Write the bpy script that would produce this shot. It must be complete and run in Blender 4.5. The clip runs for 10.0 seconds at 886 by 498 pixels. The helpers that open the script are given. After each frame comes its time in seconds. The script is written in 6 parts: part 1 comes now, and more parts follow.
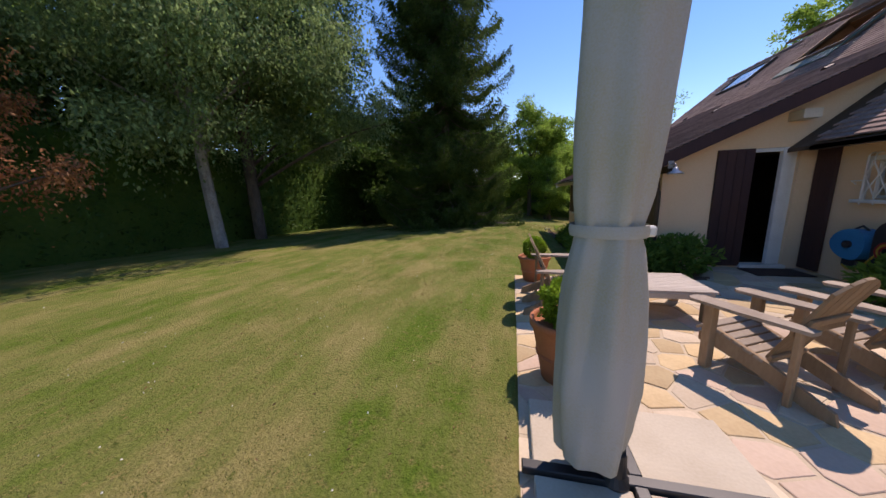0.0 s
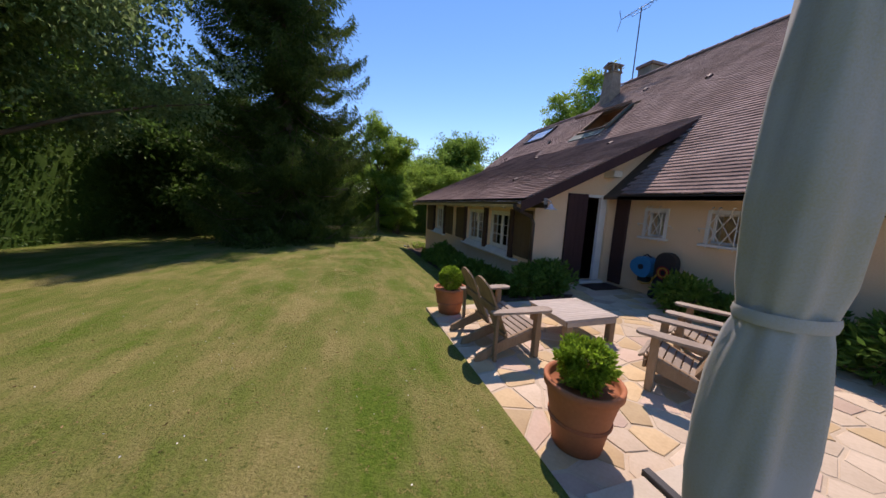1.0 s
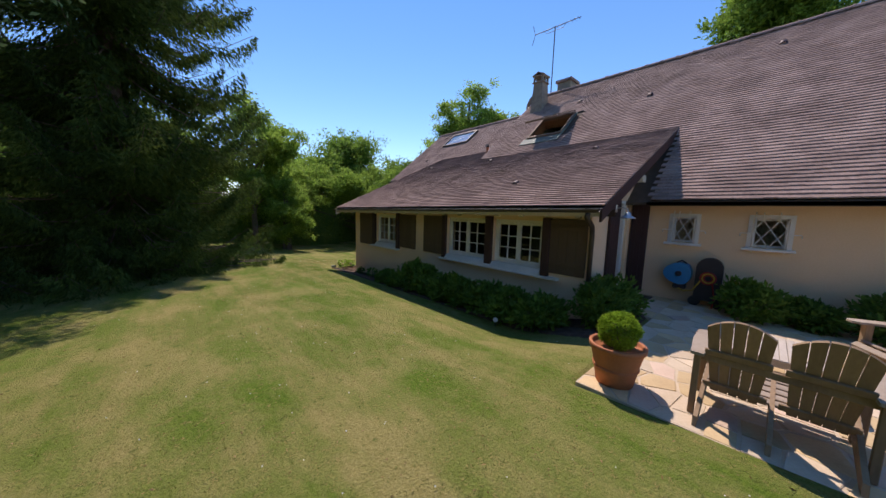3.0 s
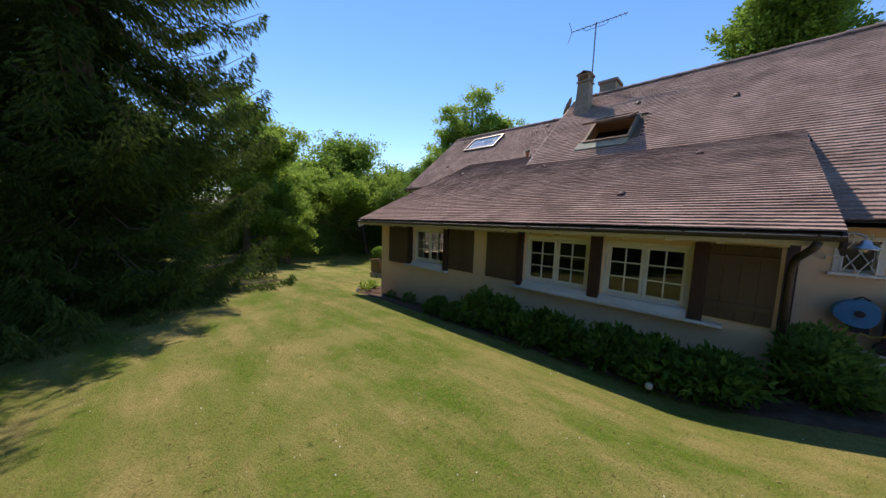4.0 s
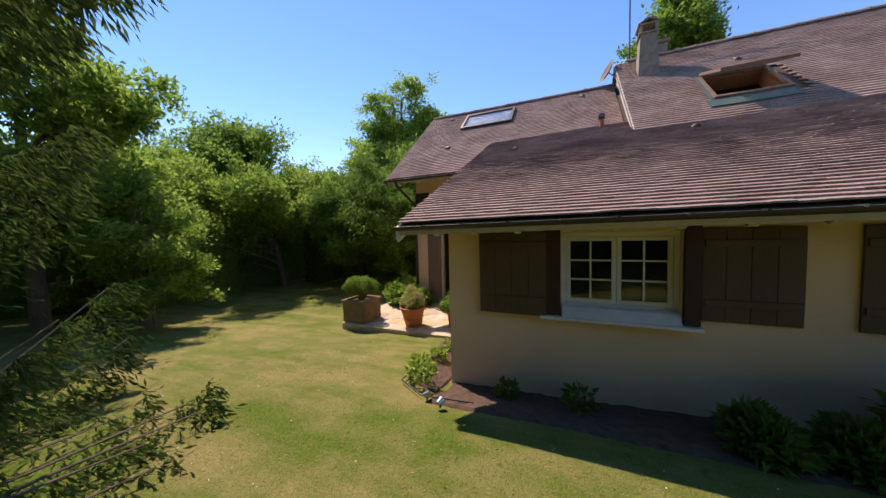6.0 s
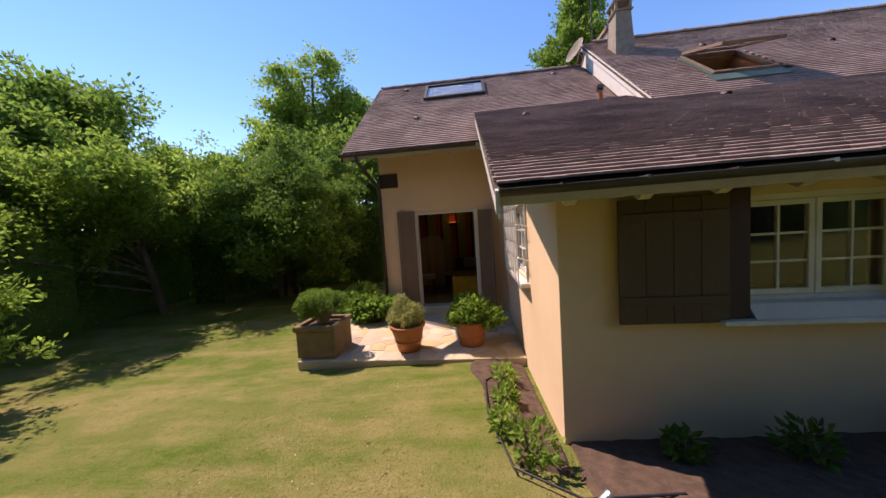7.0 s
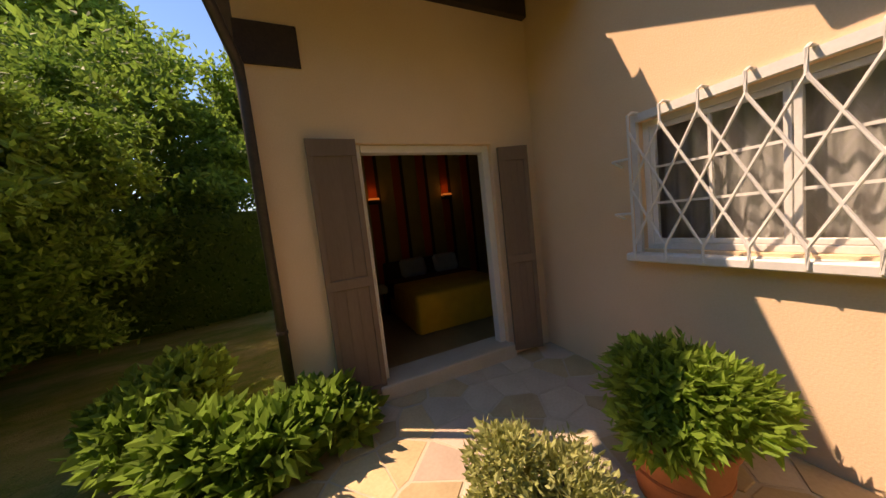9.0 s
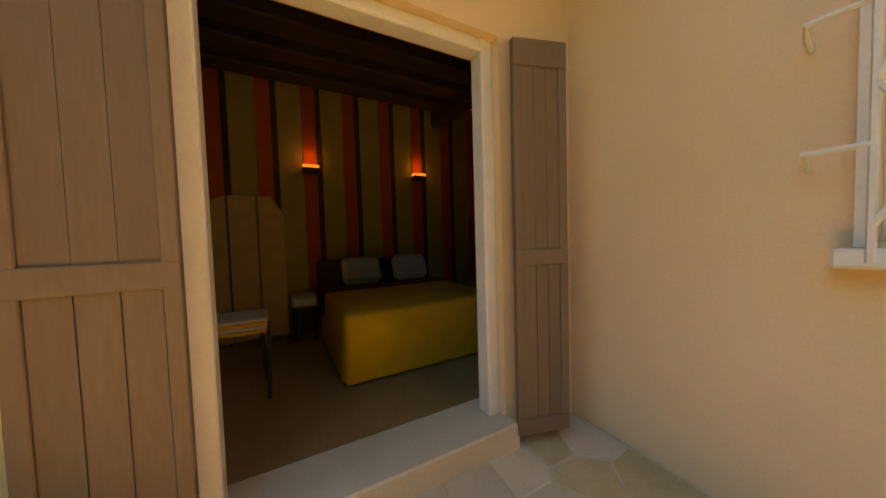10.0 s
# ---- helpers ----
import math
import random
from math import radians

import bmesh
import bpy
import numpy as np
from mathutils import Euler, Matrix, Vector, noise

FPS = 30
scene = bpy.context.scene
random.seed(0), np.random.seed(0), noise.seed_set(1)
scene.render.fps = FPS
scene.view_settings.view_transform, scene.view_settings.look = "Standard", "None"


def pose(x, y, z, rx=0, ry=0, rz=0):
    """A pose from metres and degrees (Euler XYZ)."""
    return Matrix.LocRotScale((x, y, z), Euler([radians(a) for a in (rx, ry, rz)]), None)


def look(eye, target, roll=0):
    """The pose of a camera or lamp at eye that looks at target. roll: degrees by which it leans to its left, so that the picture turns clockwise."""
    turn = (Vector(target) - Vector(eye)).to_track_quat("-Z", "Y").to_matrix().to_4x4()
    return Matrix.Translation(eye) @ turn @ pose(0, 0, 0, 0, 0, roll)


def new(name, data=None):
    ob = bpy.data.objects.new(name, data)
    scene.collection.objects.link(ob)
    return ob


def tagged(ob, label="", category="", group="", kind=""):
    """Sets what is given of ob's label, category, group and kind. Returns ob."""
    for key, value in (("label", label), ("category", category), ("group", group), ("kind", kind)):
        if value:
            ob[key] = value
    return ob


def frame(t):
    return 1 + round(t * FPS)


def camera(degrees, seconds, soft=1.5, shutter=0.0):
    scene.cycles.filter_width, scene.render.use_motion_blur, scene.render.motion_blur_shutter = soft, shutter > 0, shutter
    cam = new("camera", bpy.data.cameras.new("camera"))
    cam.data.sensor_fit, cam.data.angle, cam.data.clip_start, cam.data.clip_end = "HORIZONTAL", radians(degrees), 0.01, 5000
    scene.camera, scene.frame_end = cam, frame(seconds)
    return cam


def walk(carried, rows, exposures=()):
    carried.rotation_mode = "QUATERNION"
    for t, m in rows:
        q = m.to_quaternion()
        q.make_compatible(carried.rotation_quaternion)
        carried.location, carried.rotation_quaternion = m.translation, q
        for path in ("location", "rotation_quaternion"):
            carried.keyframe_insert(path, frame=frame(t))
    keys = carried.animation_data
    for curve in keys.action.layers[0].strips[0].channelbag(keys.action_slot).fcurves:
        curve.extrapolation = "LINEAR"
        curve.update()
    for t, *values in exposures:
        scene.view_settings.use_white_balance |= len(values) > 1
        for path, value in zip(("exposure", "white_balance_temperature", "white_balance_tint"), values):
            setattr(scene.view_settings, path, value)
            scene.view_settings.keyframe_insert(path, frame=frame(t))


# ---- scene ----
cam = camera(111.9, 10.0, soft=1.5, shutter=0.0)
PATH = [
    (0, (0.959, 3.115, 1.289), (0.506, 5.027, 0.912), -2.0),
    (0.5, (0.44, 3.534, 1.315), (0.578, 5.503, 0.998), 0.7),
    (1, (-0.209, 3.891, 1.463), (0.408, 5.77, 1.161), 2.7),
    (1.5, (-0.775, 4.551, 1.447), (0.171, 6.293, 1.184), 2.8),
    (2, (-1.263, 5.314, 1.443), (-0.1, 6.921, 1.188), 2.2),
    (2.5, (-1.618, 6.191, 1.391), (-0.325, 7.697, 1.14), 2.1),
    (2.7, (-1.736, 6.55, 1.406), (-0.418, 8.033, 1.158), 1.8),
    (4, (-2.183, 9.723, 1.602), (-0.75, 11.104, 1.407), 2.0),
    (4.5, (-1.966, 11.328, 1.62), (-0.481, 12.659, 1.463), 1.4),
    (5, (-1.691, 12.969, 1.607), (-0.119, 14.196, 1.462), 1.1),
    (5.5, (-1.189, 14.668, 1.504), (0.505, 15.724, 1.384), -0.2),
    (6.8, (0.317, 18.348, 1.261), (2.286, 18.673, 1.132), -3.3),
    (7, (0.638, 18.757, 1.212), (2.622, 18.971, 1.081), -3.7),
    (7.2, (0.994, 19.209, 1.084), (2.99, 19.287, 0.98), -3.2),
    (7.5, (1.62, 19.759, 1.11), (3.611, 19.646, 0.964), -4.1),
    (8, (2.883, 20.426, 0.884), (4.839, 20.028, 0.767), -5.3),
    (8.5, (4.188, 20.788, 0.809), (6.074, 20.129, 0.716), -6.6),
    (9, (5.223, 20.808, 0.829), (7.042, 19.995, 0.655), -6.4),
    (9.5, (6.169, 20.505, 0.575), (7.926, 19.559, 0.45), -4.6),
    (10, (6.777, 19.938, 0.448), (8.528, 18.975, 0.361), -1.7),
]
walk(cam, [(t, look(eye, target, roll)) for t, eye, target, roll in PATH],
     exposures=[(0.0, 0.60, 7250, 29), (2.5, 0.62, 6950, 26), (4.0, 0.82, 7350, 22), (5.5, 0.95, 7550, 26), (7.0, 1.05, 7600, 31), (7.5, 1.06, 7550, 32), (8.0, 1.02, 7500, 30), (8.5, 1.02, 7800, 31), (9.0, 1.14, 9900, 32), (9.5, 1.85, 17500, 33), (10.0, 2.7, 20000, 31)])

# ---- light ----
SUN = Vector((0.37, 0.57, 1.0)).normalized()
world = bpy.data.worlds.new("sky")
scene.world = world
world.use_nodes = True
wn = world.node_tree.nodes
sky = wn.new("ShaderNodeTexSky")
sky.sky_type = "NISHITA"
sky.sun_disc = False
sky.sun_elevation = math.asin(SUN.z)
sky.sun_rotation = math.atan2(SUN.x, SUN.y)
sky.air_density, sky.dust_density, sky.ozone_density = 1.0, 0.0, 3.5
wn["Background"].inputs["Strength"].default_value = 0.14
deep = wn.new("ShaderNodeHueSaturation")
deep.inputs["Saturation"].default_value, deep.inputs["Value"].default_value = 1.22, 0.92
world.node_tree.links.new(sky.outputs[0], deep.inputs["Color"])
world.node_tree.links.new(deep.outputs[0], wn["Background"].inputs["Color"])
sun_data = bpy.data.lights.new("sun", "SUN")
sun_data.energy, sun_data.angle, sun_data.color = 3.15, radians(0.53), (1.0, 0.95, 0.86)
sun = new("sun", sun_data)
sun.matrix_world = look(SUN * 60, (0, 0, 0))

# ---- materials ----


def material(name, a, b=None, scale=6.0, rough=0.8, bump=0.2, metal=0.0, fine=60.0, island=0.0, thing_random=0.0,
             translucent=0.0, stretch=(1, 1, 1), spread=(0.35, 0.65), spec=0.4):
    """Two colours mixed by coarse and fine noise, with fine relief; island / thing_random vary brightness from piece to piece."""
    m = bpy.data.materials.new(name)
    m.use_nodes = True
    nt = m.node_tree
    n, link = nt.nodes, nt.links.new
    p = n["Principled BSDF"]
    b = b or tuple(c * 0.8 for c in a)
    co = n.new("ShaderNodeTexCoord")
    mp = n.new("ShaderNodeMapping")
    mp.inputs["Scale"].default_value = stretch
    link(co.outputs["Object"], mp.inputs[0])
    big, small = n.new("ShaderNodeTexNoise"), n.new("ShaderNodeTexNoise")
    for node, sc, det in ((big, scale, 5), (small, fine, 3)):
        node.inputs["Scale"].default_value = sc
        node.inputs["Detail"].default_value = det
        link(mp.outputs[0], node.inputs["Vector"])
    mixf = n.new("ShaderNodeMath")
    mixf.operation = "MULTIPLY_ADD"
    mixf.inputs[1].default_value = 0.35
    link(small.outputs[0], mixf.inputs[0])
    half = n.new("ShaderNodeMath")
    half.operation = "MULTIPLY"
    half.inputs[1].default_value = 0.65
    link(big.outputs[0], half.inputs[0])
    link(half.outputs[0], mixf.inputs[2])
    ramp = n.new("ShaderNodeMapRange")
    ramp.inputs[1].default_value, ramp.inputs[2].default_value = spread
    link(mixf.outputs[0], ramp.inputs[0])
    mix = n.new("ShaderNodeMix")
    mix.data_type = "RGBA"
    mix.inputs[6].default_value, mix.inputs[7].default_value = (*a, 1), (*b, 1)
    link(ramp.outputs[0], mix.inputs[0])
    colour = mix.outputs[2]
    for amount, source, out in ((island, "ShaderNodeNewGeometry", "Random Per Island"), (thing_random, "ShaderNodeObjectInfo", "Random")):
        if amount:
            g = n.new(source)
            mr = n.new("ShaderNodeMapRange")
            mr.inputs[3].default_value, mr.inputs[4].default_value = 1 - amount, 1 + amount
            link(g.outputs[out], mr.inputs[0])
            hs = n.new("ShaderNodeHueSaturation")
            link(mr.outputs[0], hs.inputs["Value"])
            link(colour, hs.inputs["Color"])
            colour = hs.outputs[0]
    link(colour, p.inputs["Base Color"])
    p.inputs["Roughness"].default_value = rough
    p.inputs["Metallic"].default_value = metal
    p.inputs["Specular IOR Level"].default_value = spec
    if bump:
        bp = n.new("ShaderNodeBump")
        bp.inputs["Strength"].default_value = bump
        bp.inputs["Distance"].default_value = 0.01
        link(mixf.outputs[0], bp.inputs["Height"])
        link(bp.outputs[0], p.inputs["Normal"])
    if translucent:
        tr = n.new("ShaderNodeBsdfTranslucent")
        link(colour, tr.inputs[0])
        ms = n.new("ShaderNodeMixShader")
        ms.inputs[0].default_value = translucent
        link(p.outputs[0], ms.inputs[1])
        link(tr.outputs[0], ms.inputs[2])
        link(ms.outputs[0], n["Material Output"].inputs[0])
    return m


def leaf_material(name, a, b, translucent=0.45, rough=0.55):
    return material(name, a, b, scale=0.9, fine=9.0, rough=rough, bump=0, island=0.35, translucent=translucent, spec=0.15)


PLASTER = material("ochre_plaster", (0.79, 0.57, 0.37), (0.70, 0.49, 0.30), scale=0.9, fine=70, rough=0.95, bump=0.5)
SHUTTER = material("brown_shutter_paint", (0.115, 0.075, 0.042), (0.085, 0.052, 0.03), scale=3, fine=60, rough=0.7, bump=0.25, stretch=(1, 1, 0.15), thing_random=0.06)
OLDSHUTTER = material("faded_shutter_paint", (0.21, 0.145, 0.10), (0.165, 0.11, 0.073), scale=3, fine=60, rough=0.75, bump=0.3, stretch=(1, 1, 0.15), thing_random=0.06)
MAROON = material("maroon_timber", (0.060, 0.026, 0.024), (0.036, 0.016, 0.016), scale=3, fine=50, rough=0.6, bump=0.3, stretch=(1, 1, 0.15))
WHITE = material("white_paint", (0.72, 0.70, 0.66), (0.62, 0.60, 0.55), scale=4, fine=50, rough=0.55, bump=0.15)
CREAM = material("cream_rafter_paint", (0.62, 0.55, 0.42), (0.5, 0.43, 0.32), scale=5, fine=50, rough=0.7, bump=0.2)
DARKWOOD = material("dark_timber", (0.055, 0.034, 0.024), (0.03, 0.018, 0.013), scale=3, fine=50, rough=0.75, bump=0.4)
ZINC = material("brown_gutter", (0.07, 0.055, 0.045), (0.045, 0.036, 0.03), scale=5, fine=40, rough=0.5, bump=0.1, metal=0.2)
TILE = material("brown_roof_tile", (0.37, 0.265, 0.226), (0.23, 0.16, 0.137), scale=1.3, fine=22, rough=0.9, bump=0.5, island=0.12, spread=(0.40, 0.60), thing_random=0.0, spec=0.12)
TILE_PIECE = material("brown_roof_tile_piece", (0.37, 0.265, 0.226), (0.23, 0.16, 0.137), scale=1.3, fine=22, rough=0.9, bump=0.5, thing_random=0.12, spread=(0.40, 0.60), spec=0.12)
DECK = material("roof_boards", (0.10, 0.07, 0.05), (0.07, 0.05, 0.035), rough=0.9)
STONE = material("flagstone", (0.62, 0.51, 0.375), (0.50, 0.40, 0.28), scale=2.5, fine=35, rough=0.85, bump=0.4, thing_random=0.13)
STONE_GOLD = material("golden_flagstone", (0.58, 0.44, 0.25), (0.46, 0.33, 0.18), scale=2.5, fine=35, rough=0.85, bump=0.35, thing_random=0.2)
STONE_PINK = material("pink_flagstone", (0.55, 0.42, 0.32), (0.46, 0.34, 0.255), scale=2.5, fine=35, rough=0.85, bump=0.35, thing_random=0.2)
MORTAR = material("mortar", (0.56, 0.46, 0.33), (0.46, 0.37, 0.26), scale=5, fine=60, rough=0.95, bump=0.5)
SLAB = material("pale_concrete_slab", (0.56, 0.49, 0.38), (0.47, 0.40, 0.30), scale=3, fine=60, rough=0.9, bump=0.3)
TERRACOTTA = material("terracotta", (0.47, 0.17, 0.075), (0.38, 0.13, 0.055), scale=4, fine=40, rough=0.8, bump=0.2)
PLANTER = material("weathered_stone_planter", (0.24, 0.165, 0.085), (0.15, 0.105, 0.055), scale=4, fine=35, rough=0.9, bump=0.5)
SOIL = material("dark_soil", (0.12, 0.074, 0.052), (0.06, 0.037, 0.026), scale=9, fine=45, rough=1.0, bump=1.0)
TEAK = material("weathered_teak", (0.34, 0.235, 0.14), (0.23, 0.15, 0.085), scale=5, fine=50, rough=0.8, bump=0.35, stretch=(1, 1, 0.3), thing_random=0.15)
TABLE_GREY = material("silvered_teak", (0.52, 0.46, 0.39), (0.40, 0.34, 0.28), scale=5, fine=50, rough=0.8, bump=0.3, stretch=(0.3, 1, 1), thing_random=0.06)
TEAK_GREY = material("greyed_teak", (0.37, 0.305, 0.24), (0.27, 0.21, 0.155), scale=5, fine=50, rough=0.8, bump=0.35, stretch=(1, 1, 0.3), thing_random=0.12)
FABRIC = material("pale_grey_green_canvas", (0.42, 0.43, 0.41), (0.40, 0.37, 0.25), scale=2.2, fine=120, rough=0.9, bump=0.2, spread=(0.42, 0.66))
BLACK = material("black_metal", (0.02, 0.02, 0.022), (0.03, 0.03, 0.03), rough=0.45, bump=0.05)
STEEL = material("galvanised_metal", (0.45, 0.46, 0.47), (0.33, 0.34, 0.35), scale=10, rough=0.35, metal=0.9, bump=0.05)
BLUE = material("blue_plastic", (0.012, 0.22, 0.42), (0.01, 0.17, 0.34), rough=0.4, bump=0.03)
DARKPLASTIC = material("dark_plastic", (0.035, 0.03, 0.032), (0.025, 0.022, 0.024), rough=0.5, bump=0.05)
RED = material("red_hose", (0.35, 0.02, 0.02), (0.28, 0.015, 0.015), rough=0.5, bump=0.0)
YELLOW = material("yellow_hose", (0.55, 0.32, 0.03), (0.5, 0.28, 0.02), rough=0.5, bump=0.0)
BARK = material("grey_bark", (0.17, 0.13, 0.10), (0.09, 0.07, 0.055), scale=7, fine=40, rough=0.95, bump=0.9, stretch=(1, 1, 0.35))
TWIG = material("pale_twigs", (0.36, 0.29, 0.18), (0.22, 0.17, 0.10), scale=7, fine=40, rough=0.9, bump=0.5)
BIRCH = material("pale_bark", (0.40, 0.36, 0.32), (0.16, 0.13, 0.11), scale=4, fine=30, rough=0.9, bump=0.5, stretch=(1, 1, 0.6), spread=(0.42, 0.72))
CHIMNEY = material("chimney_render", (0.33, 0.28, 0.22), (0.22, 0.18, 0.14), scale=5, fine=40, rough=0.95, bump=0.6)
COPPER = material("green_flashing", (0.07, 0.13, 0.115), (0.05, 0.095, 0.085), scale=5, rough=0.7, metal=0.0, bump=0.1)
OLDPINE = material("weathered_pine", (0.24, 0.16, 0.11), (0.16, 0.10, 0.07), scale=4, fine=50, rough=0.8, bump=0.2)
PINE = material("varnished_pine", (0.32, 0.13, 0.05), (0.24, 0.09, 0.035), scale=4, rough=0.5, bump=0.1)
LEAF = leaf_material("broad_leaves", (0.12, 0.225, 0.034), (0.20, 0.32, 0.06), translucent=0.6)
LEAF_LIGHT = leaf_material("light_leaves", (0.19, 0.32, 0.05), (0.29, 0.42, 0.08), translucent=0.62)
LEAF_WALNUT = leaf_material("walnut_leaves", (0.105, 0.215, 0.033), (0.18, 0.30, 0.058), translucent=0.42)
LEAF_DARK = leaf_material("dark_leaves", (0.055, 0.12, 0.026), (0.105, 0.185, 0.04))
LEAF_RED = leaf_material("copper_leaves", (0.44, 0.17, 0.075), (0.55, 0.27, 0.12))
LEAF_GREY = leaf_material("silvery_leaves", (0.15, 0.24, 0.085), (0.27, 0.36, 0.15), translucent=0.55)
LEAF_VAR = leaf_material("variegated_leaves", (0.48, 0.48, 0.20), (0.34, 0.37, 0.12))
NEEDLE = leaf_material("spruce_needles", (0.034, 0.069, 0.018), (0.112, 0.168, 0.036), translucent=0.4, rough=0.9)
BOX = leaf_material("box_leaves", (0.19, 0.32, 0.025), (0.28, 0.42, 0.045), translucent=0.55)
PEONY = leaf_material("peony_leaves", (0.085, 0.185, 0.033), (0.15, 0.265, 0.05), translucent=0.5)


def plain(name, colour, rough=0.5, emit=0.0):
    m = bpy.data.materials.new(name)
    m.use_nodes = True
    p = m.node_tree.nodes["Principled BSDF"]
    p.inputs["Base Color"].default_value = (*colour, 1)
    p.inputs["Roughness"].default_value = rough
    if emit:
        p.inputs["Emission Color"].default_value = (*colour, 1)
        p.inputs["Emission Strength"].default_value = emit
    return m


GLASS = plain("glass", (0.95, 0.97, 0.96), 0.0)
GLASS.node_tree.nodes["Principled BSDF"].inputs["Transmission Weight"].default_value = 1.0
GLASS.node_tree.nodes["Principled BSDF"].inputs["IOR"].default_value = 1.45
SCONCE_GLOW = plain("lamp_glow", (1.0, 0.30, 0.07), 0.5, 0.16)


def lawn_material():
    m = bpy.data.materials.new("mown_lawn")
    m.use_nodes = True
    nt = m.node_tree
    n, link = nt.nodes, nt.links.new
    p = n["Principled BSDF"]
    p.inputs["Roughness"].default_value = 0.95
    p.inputs["Specular IOR Level"].default_value = 0.15
    co = n.new("ShaderNodeTexCoord")

    def tex(scale, stretch, detail=4, turn=0.0):
        mp = n.new("ShaderNodeMapping")
        mp.inputs["Scale"].default_value = stretch
        mp.inputs["Rotation"].default_value = (0, 0, turn)
        link(co.outputs["Object"], mp.inputs[0])
        t = n.new("ShaderNodeTexNoise")
        t.inputs["Scale"].default_value = scale
        t.inputs["Detail"].default_value = detail
        t.inputs["Roughness"].default_value = 0.65
        link(mp.outputs[0], t.inputs["Vector"])
        return t.outputs[0]

    def ranged(v, a, b):
        r = n.new("ShaderNodeMapRange")
        r.inputs[1].default_value, r.inputs[2].default_value = a, b
        link(v, r.inputs[0])
        return r.outputs[0]

    def mix(f, a, b):
        x = n.new("ShaderNodeMix")
        x.data_type = "RGBA"
        link(f, x.inputs[0])
        for i, v in ((6, a), (7, b)):
            if isinstance(v, tuple):
                x.inputs[i].default_value = (*v, 1)
            else:
                link(v, x.inputs[i])
        return x.outputs[2]

    green = mix(ranged(tex(35, (1, 1, 1)), 0.3, 0.7), (0.058, 0.108, 0.009), (0.115, 0.176, 0.020))
    straw = mix(ranged(tex(50, (1, 1, 1)), 0.3, 0.7), (0.185, 0.168, 0.052), (0.305, 0.262, 0.10))
    patches = ranged(tex(1.7, (1.0, 0.55, 1), 9), 0.42, 0.60)
    stripes = ranged(tex(1.35, (1.0, 0.06, 1), 5, 0.12), 0.42, 0.58)
    both = n.new("ShaderNodeMath")
    both.operation = "MULTIPLY_ADD"
    both.inputs[1].default_value = 0.42
    link(stripes, both.inputs[0])
    half = n.new("ShaderNodeMath")
    half.operation = "MULTIPLY"
    half.inputs[1].default_value = 0.66
    link(patches, half.inputs[0])
    link(half.outputs[0], both.inputs[2])
    c = mix(both.outputs[0], green, straw)
    c = mix(ranged(tex(16, (1, 1, 1), 6), 0.52, 0.72), c, mix(ranged(tex(70, (1, 1, 1)), 0.42, 0.58), (0.055, 0.085, 0.010), (0.29, 0.22, 0.085)))
    speck = ranged(tex(9, (1, 1, 1), 5), 0.62, 0.72)
    c = mix(speck, c, (0.065, 0.09, 0.014))
    link(c, p.inputs["Base Color"])
    b = n.new("ShaderNodeBump")
    b.inputs["Strength"].default_value = 0.9
    b.inputs["Distance"].default_value = 0.03
    link(tex(45, (1, 1, 1), 5), b.inputs["Height"])
    link(b.outputs[0], p.inputs["Normal"])
    return m


LAWN = lawn_material()

# ---- helpers for meshes ----


def part(name, bm, mat, parent=None, label=""):
    """Link a bmesh as one mesh object under a thing or part."""
    me = bpy.data.meshes.new(name)
    bm.normal_update()
    bm.to_mesh(me)
    bm.free()
    me.materials.append(mat)
    ob = new(name, me)
    ob.parent = parent
    if label:
        ob["label"] = label
    return ob


def empty(name, at=(0, 0, 0), turn=0.0):
    ob = new(name)
    ob.matrix_world = pose(*at, 0, 0, turn)
    ob.empty_display_size = 0.2
    return ob


def box(bm, lo, hi, m=None, bevel=0.0):
    lo, hi = Vector(lo), Vector(hi)
    made = bmesh.ops.create_cube(bm, size=1.0)["verts"]
    for v in made:
        v.co = Vector([lo[i] + (v.co[i] + 0.5) * (hi[i] - lo[i]) for i in range(3)])
    if bevel:
        edges = list({e for v in made for e in v.link_edges})
        made = bmesh.ops.bevel(bm, geom=edges, offset=bevel, segments=1, affect="EDGES")["verts"]
    if m:
        bmesh.ops.transform(bm, matrix=m, verts=made)
    return bm


def boxes(*pairs, bevel=0.0):
    bm = bmesh.new()
    for lo, hi in pairs:
        box(bm, lo, hi, bevel=bevel)
    return bm


def tube(bm, points, radius, seg=8, radius_end=None):
    """A tube along points, tapering from radius to radius_end."""
    pts = [Vector(p) for p in points]
    last = None
    for i, p in enumerate(pts):
        d = (pts[min(i + 1, len(pts) - 1)] - pts[max(i - 1, 0)]).normalized()
        a = d.cross(Vector((0.31, 0.17, 0.93)))
        if a.length < 1e-3:
            a = d.cross(Vector((1, 0, 0)))
        a.normalize()
        b = d.cross(a)
        r = radius + ((radius_end if radius_end is not None else radius) - radius) * i / max(1, len(pts) - 1)
        ring = [bm.verts.new(p + (a * math.cos(t) + b * math.sin(t)) * r) for t in [2 * math.pi * k / seg for k in range(seg)]]
        if last:
            for k in range(seg):
                bm.faces.new((last[k], last[(k + 1) % seg], ring[(k + 1) % seg], ring[k]))
        else:
            bm.faces.new(ring[::-1])
        last = ring
    bm.faces.new(last)
    return bm


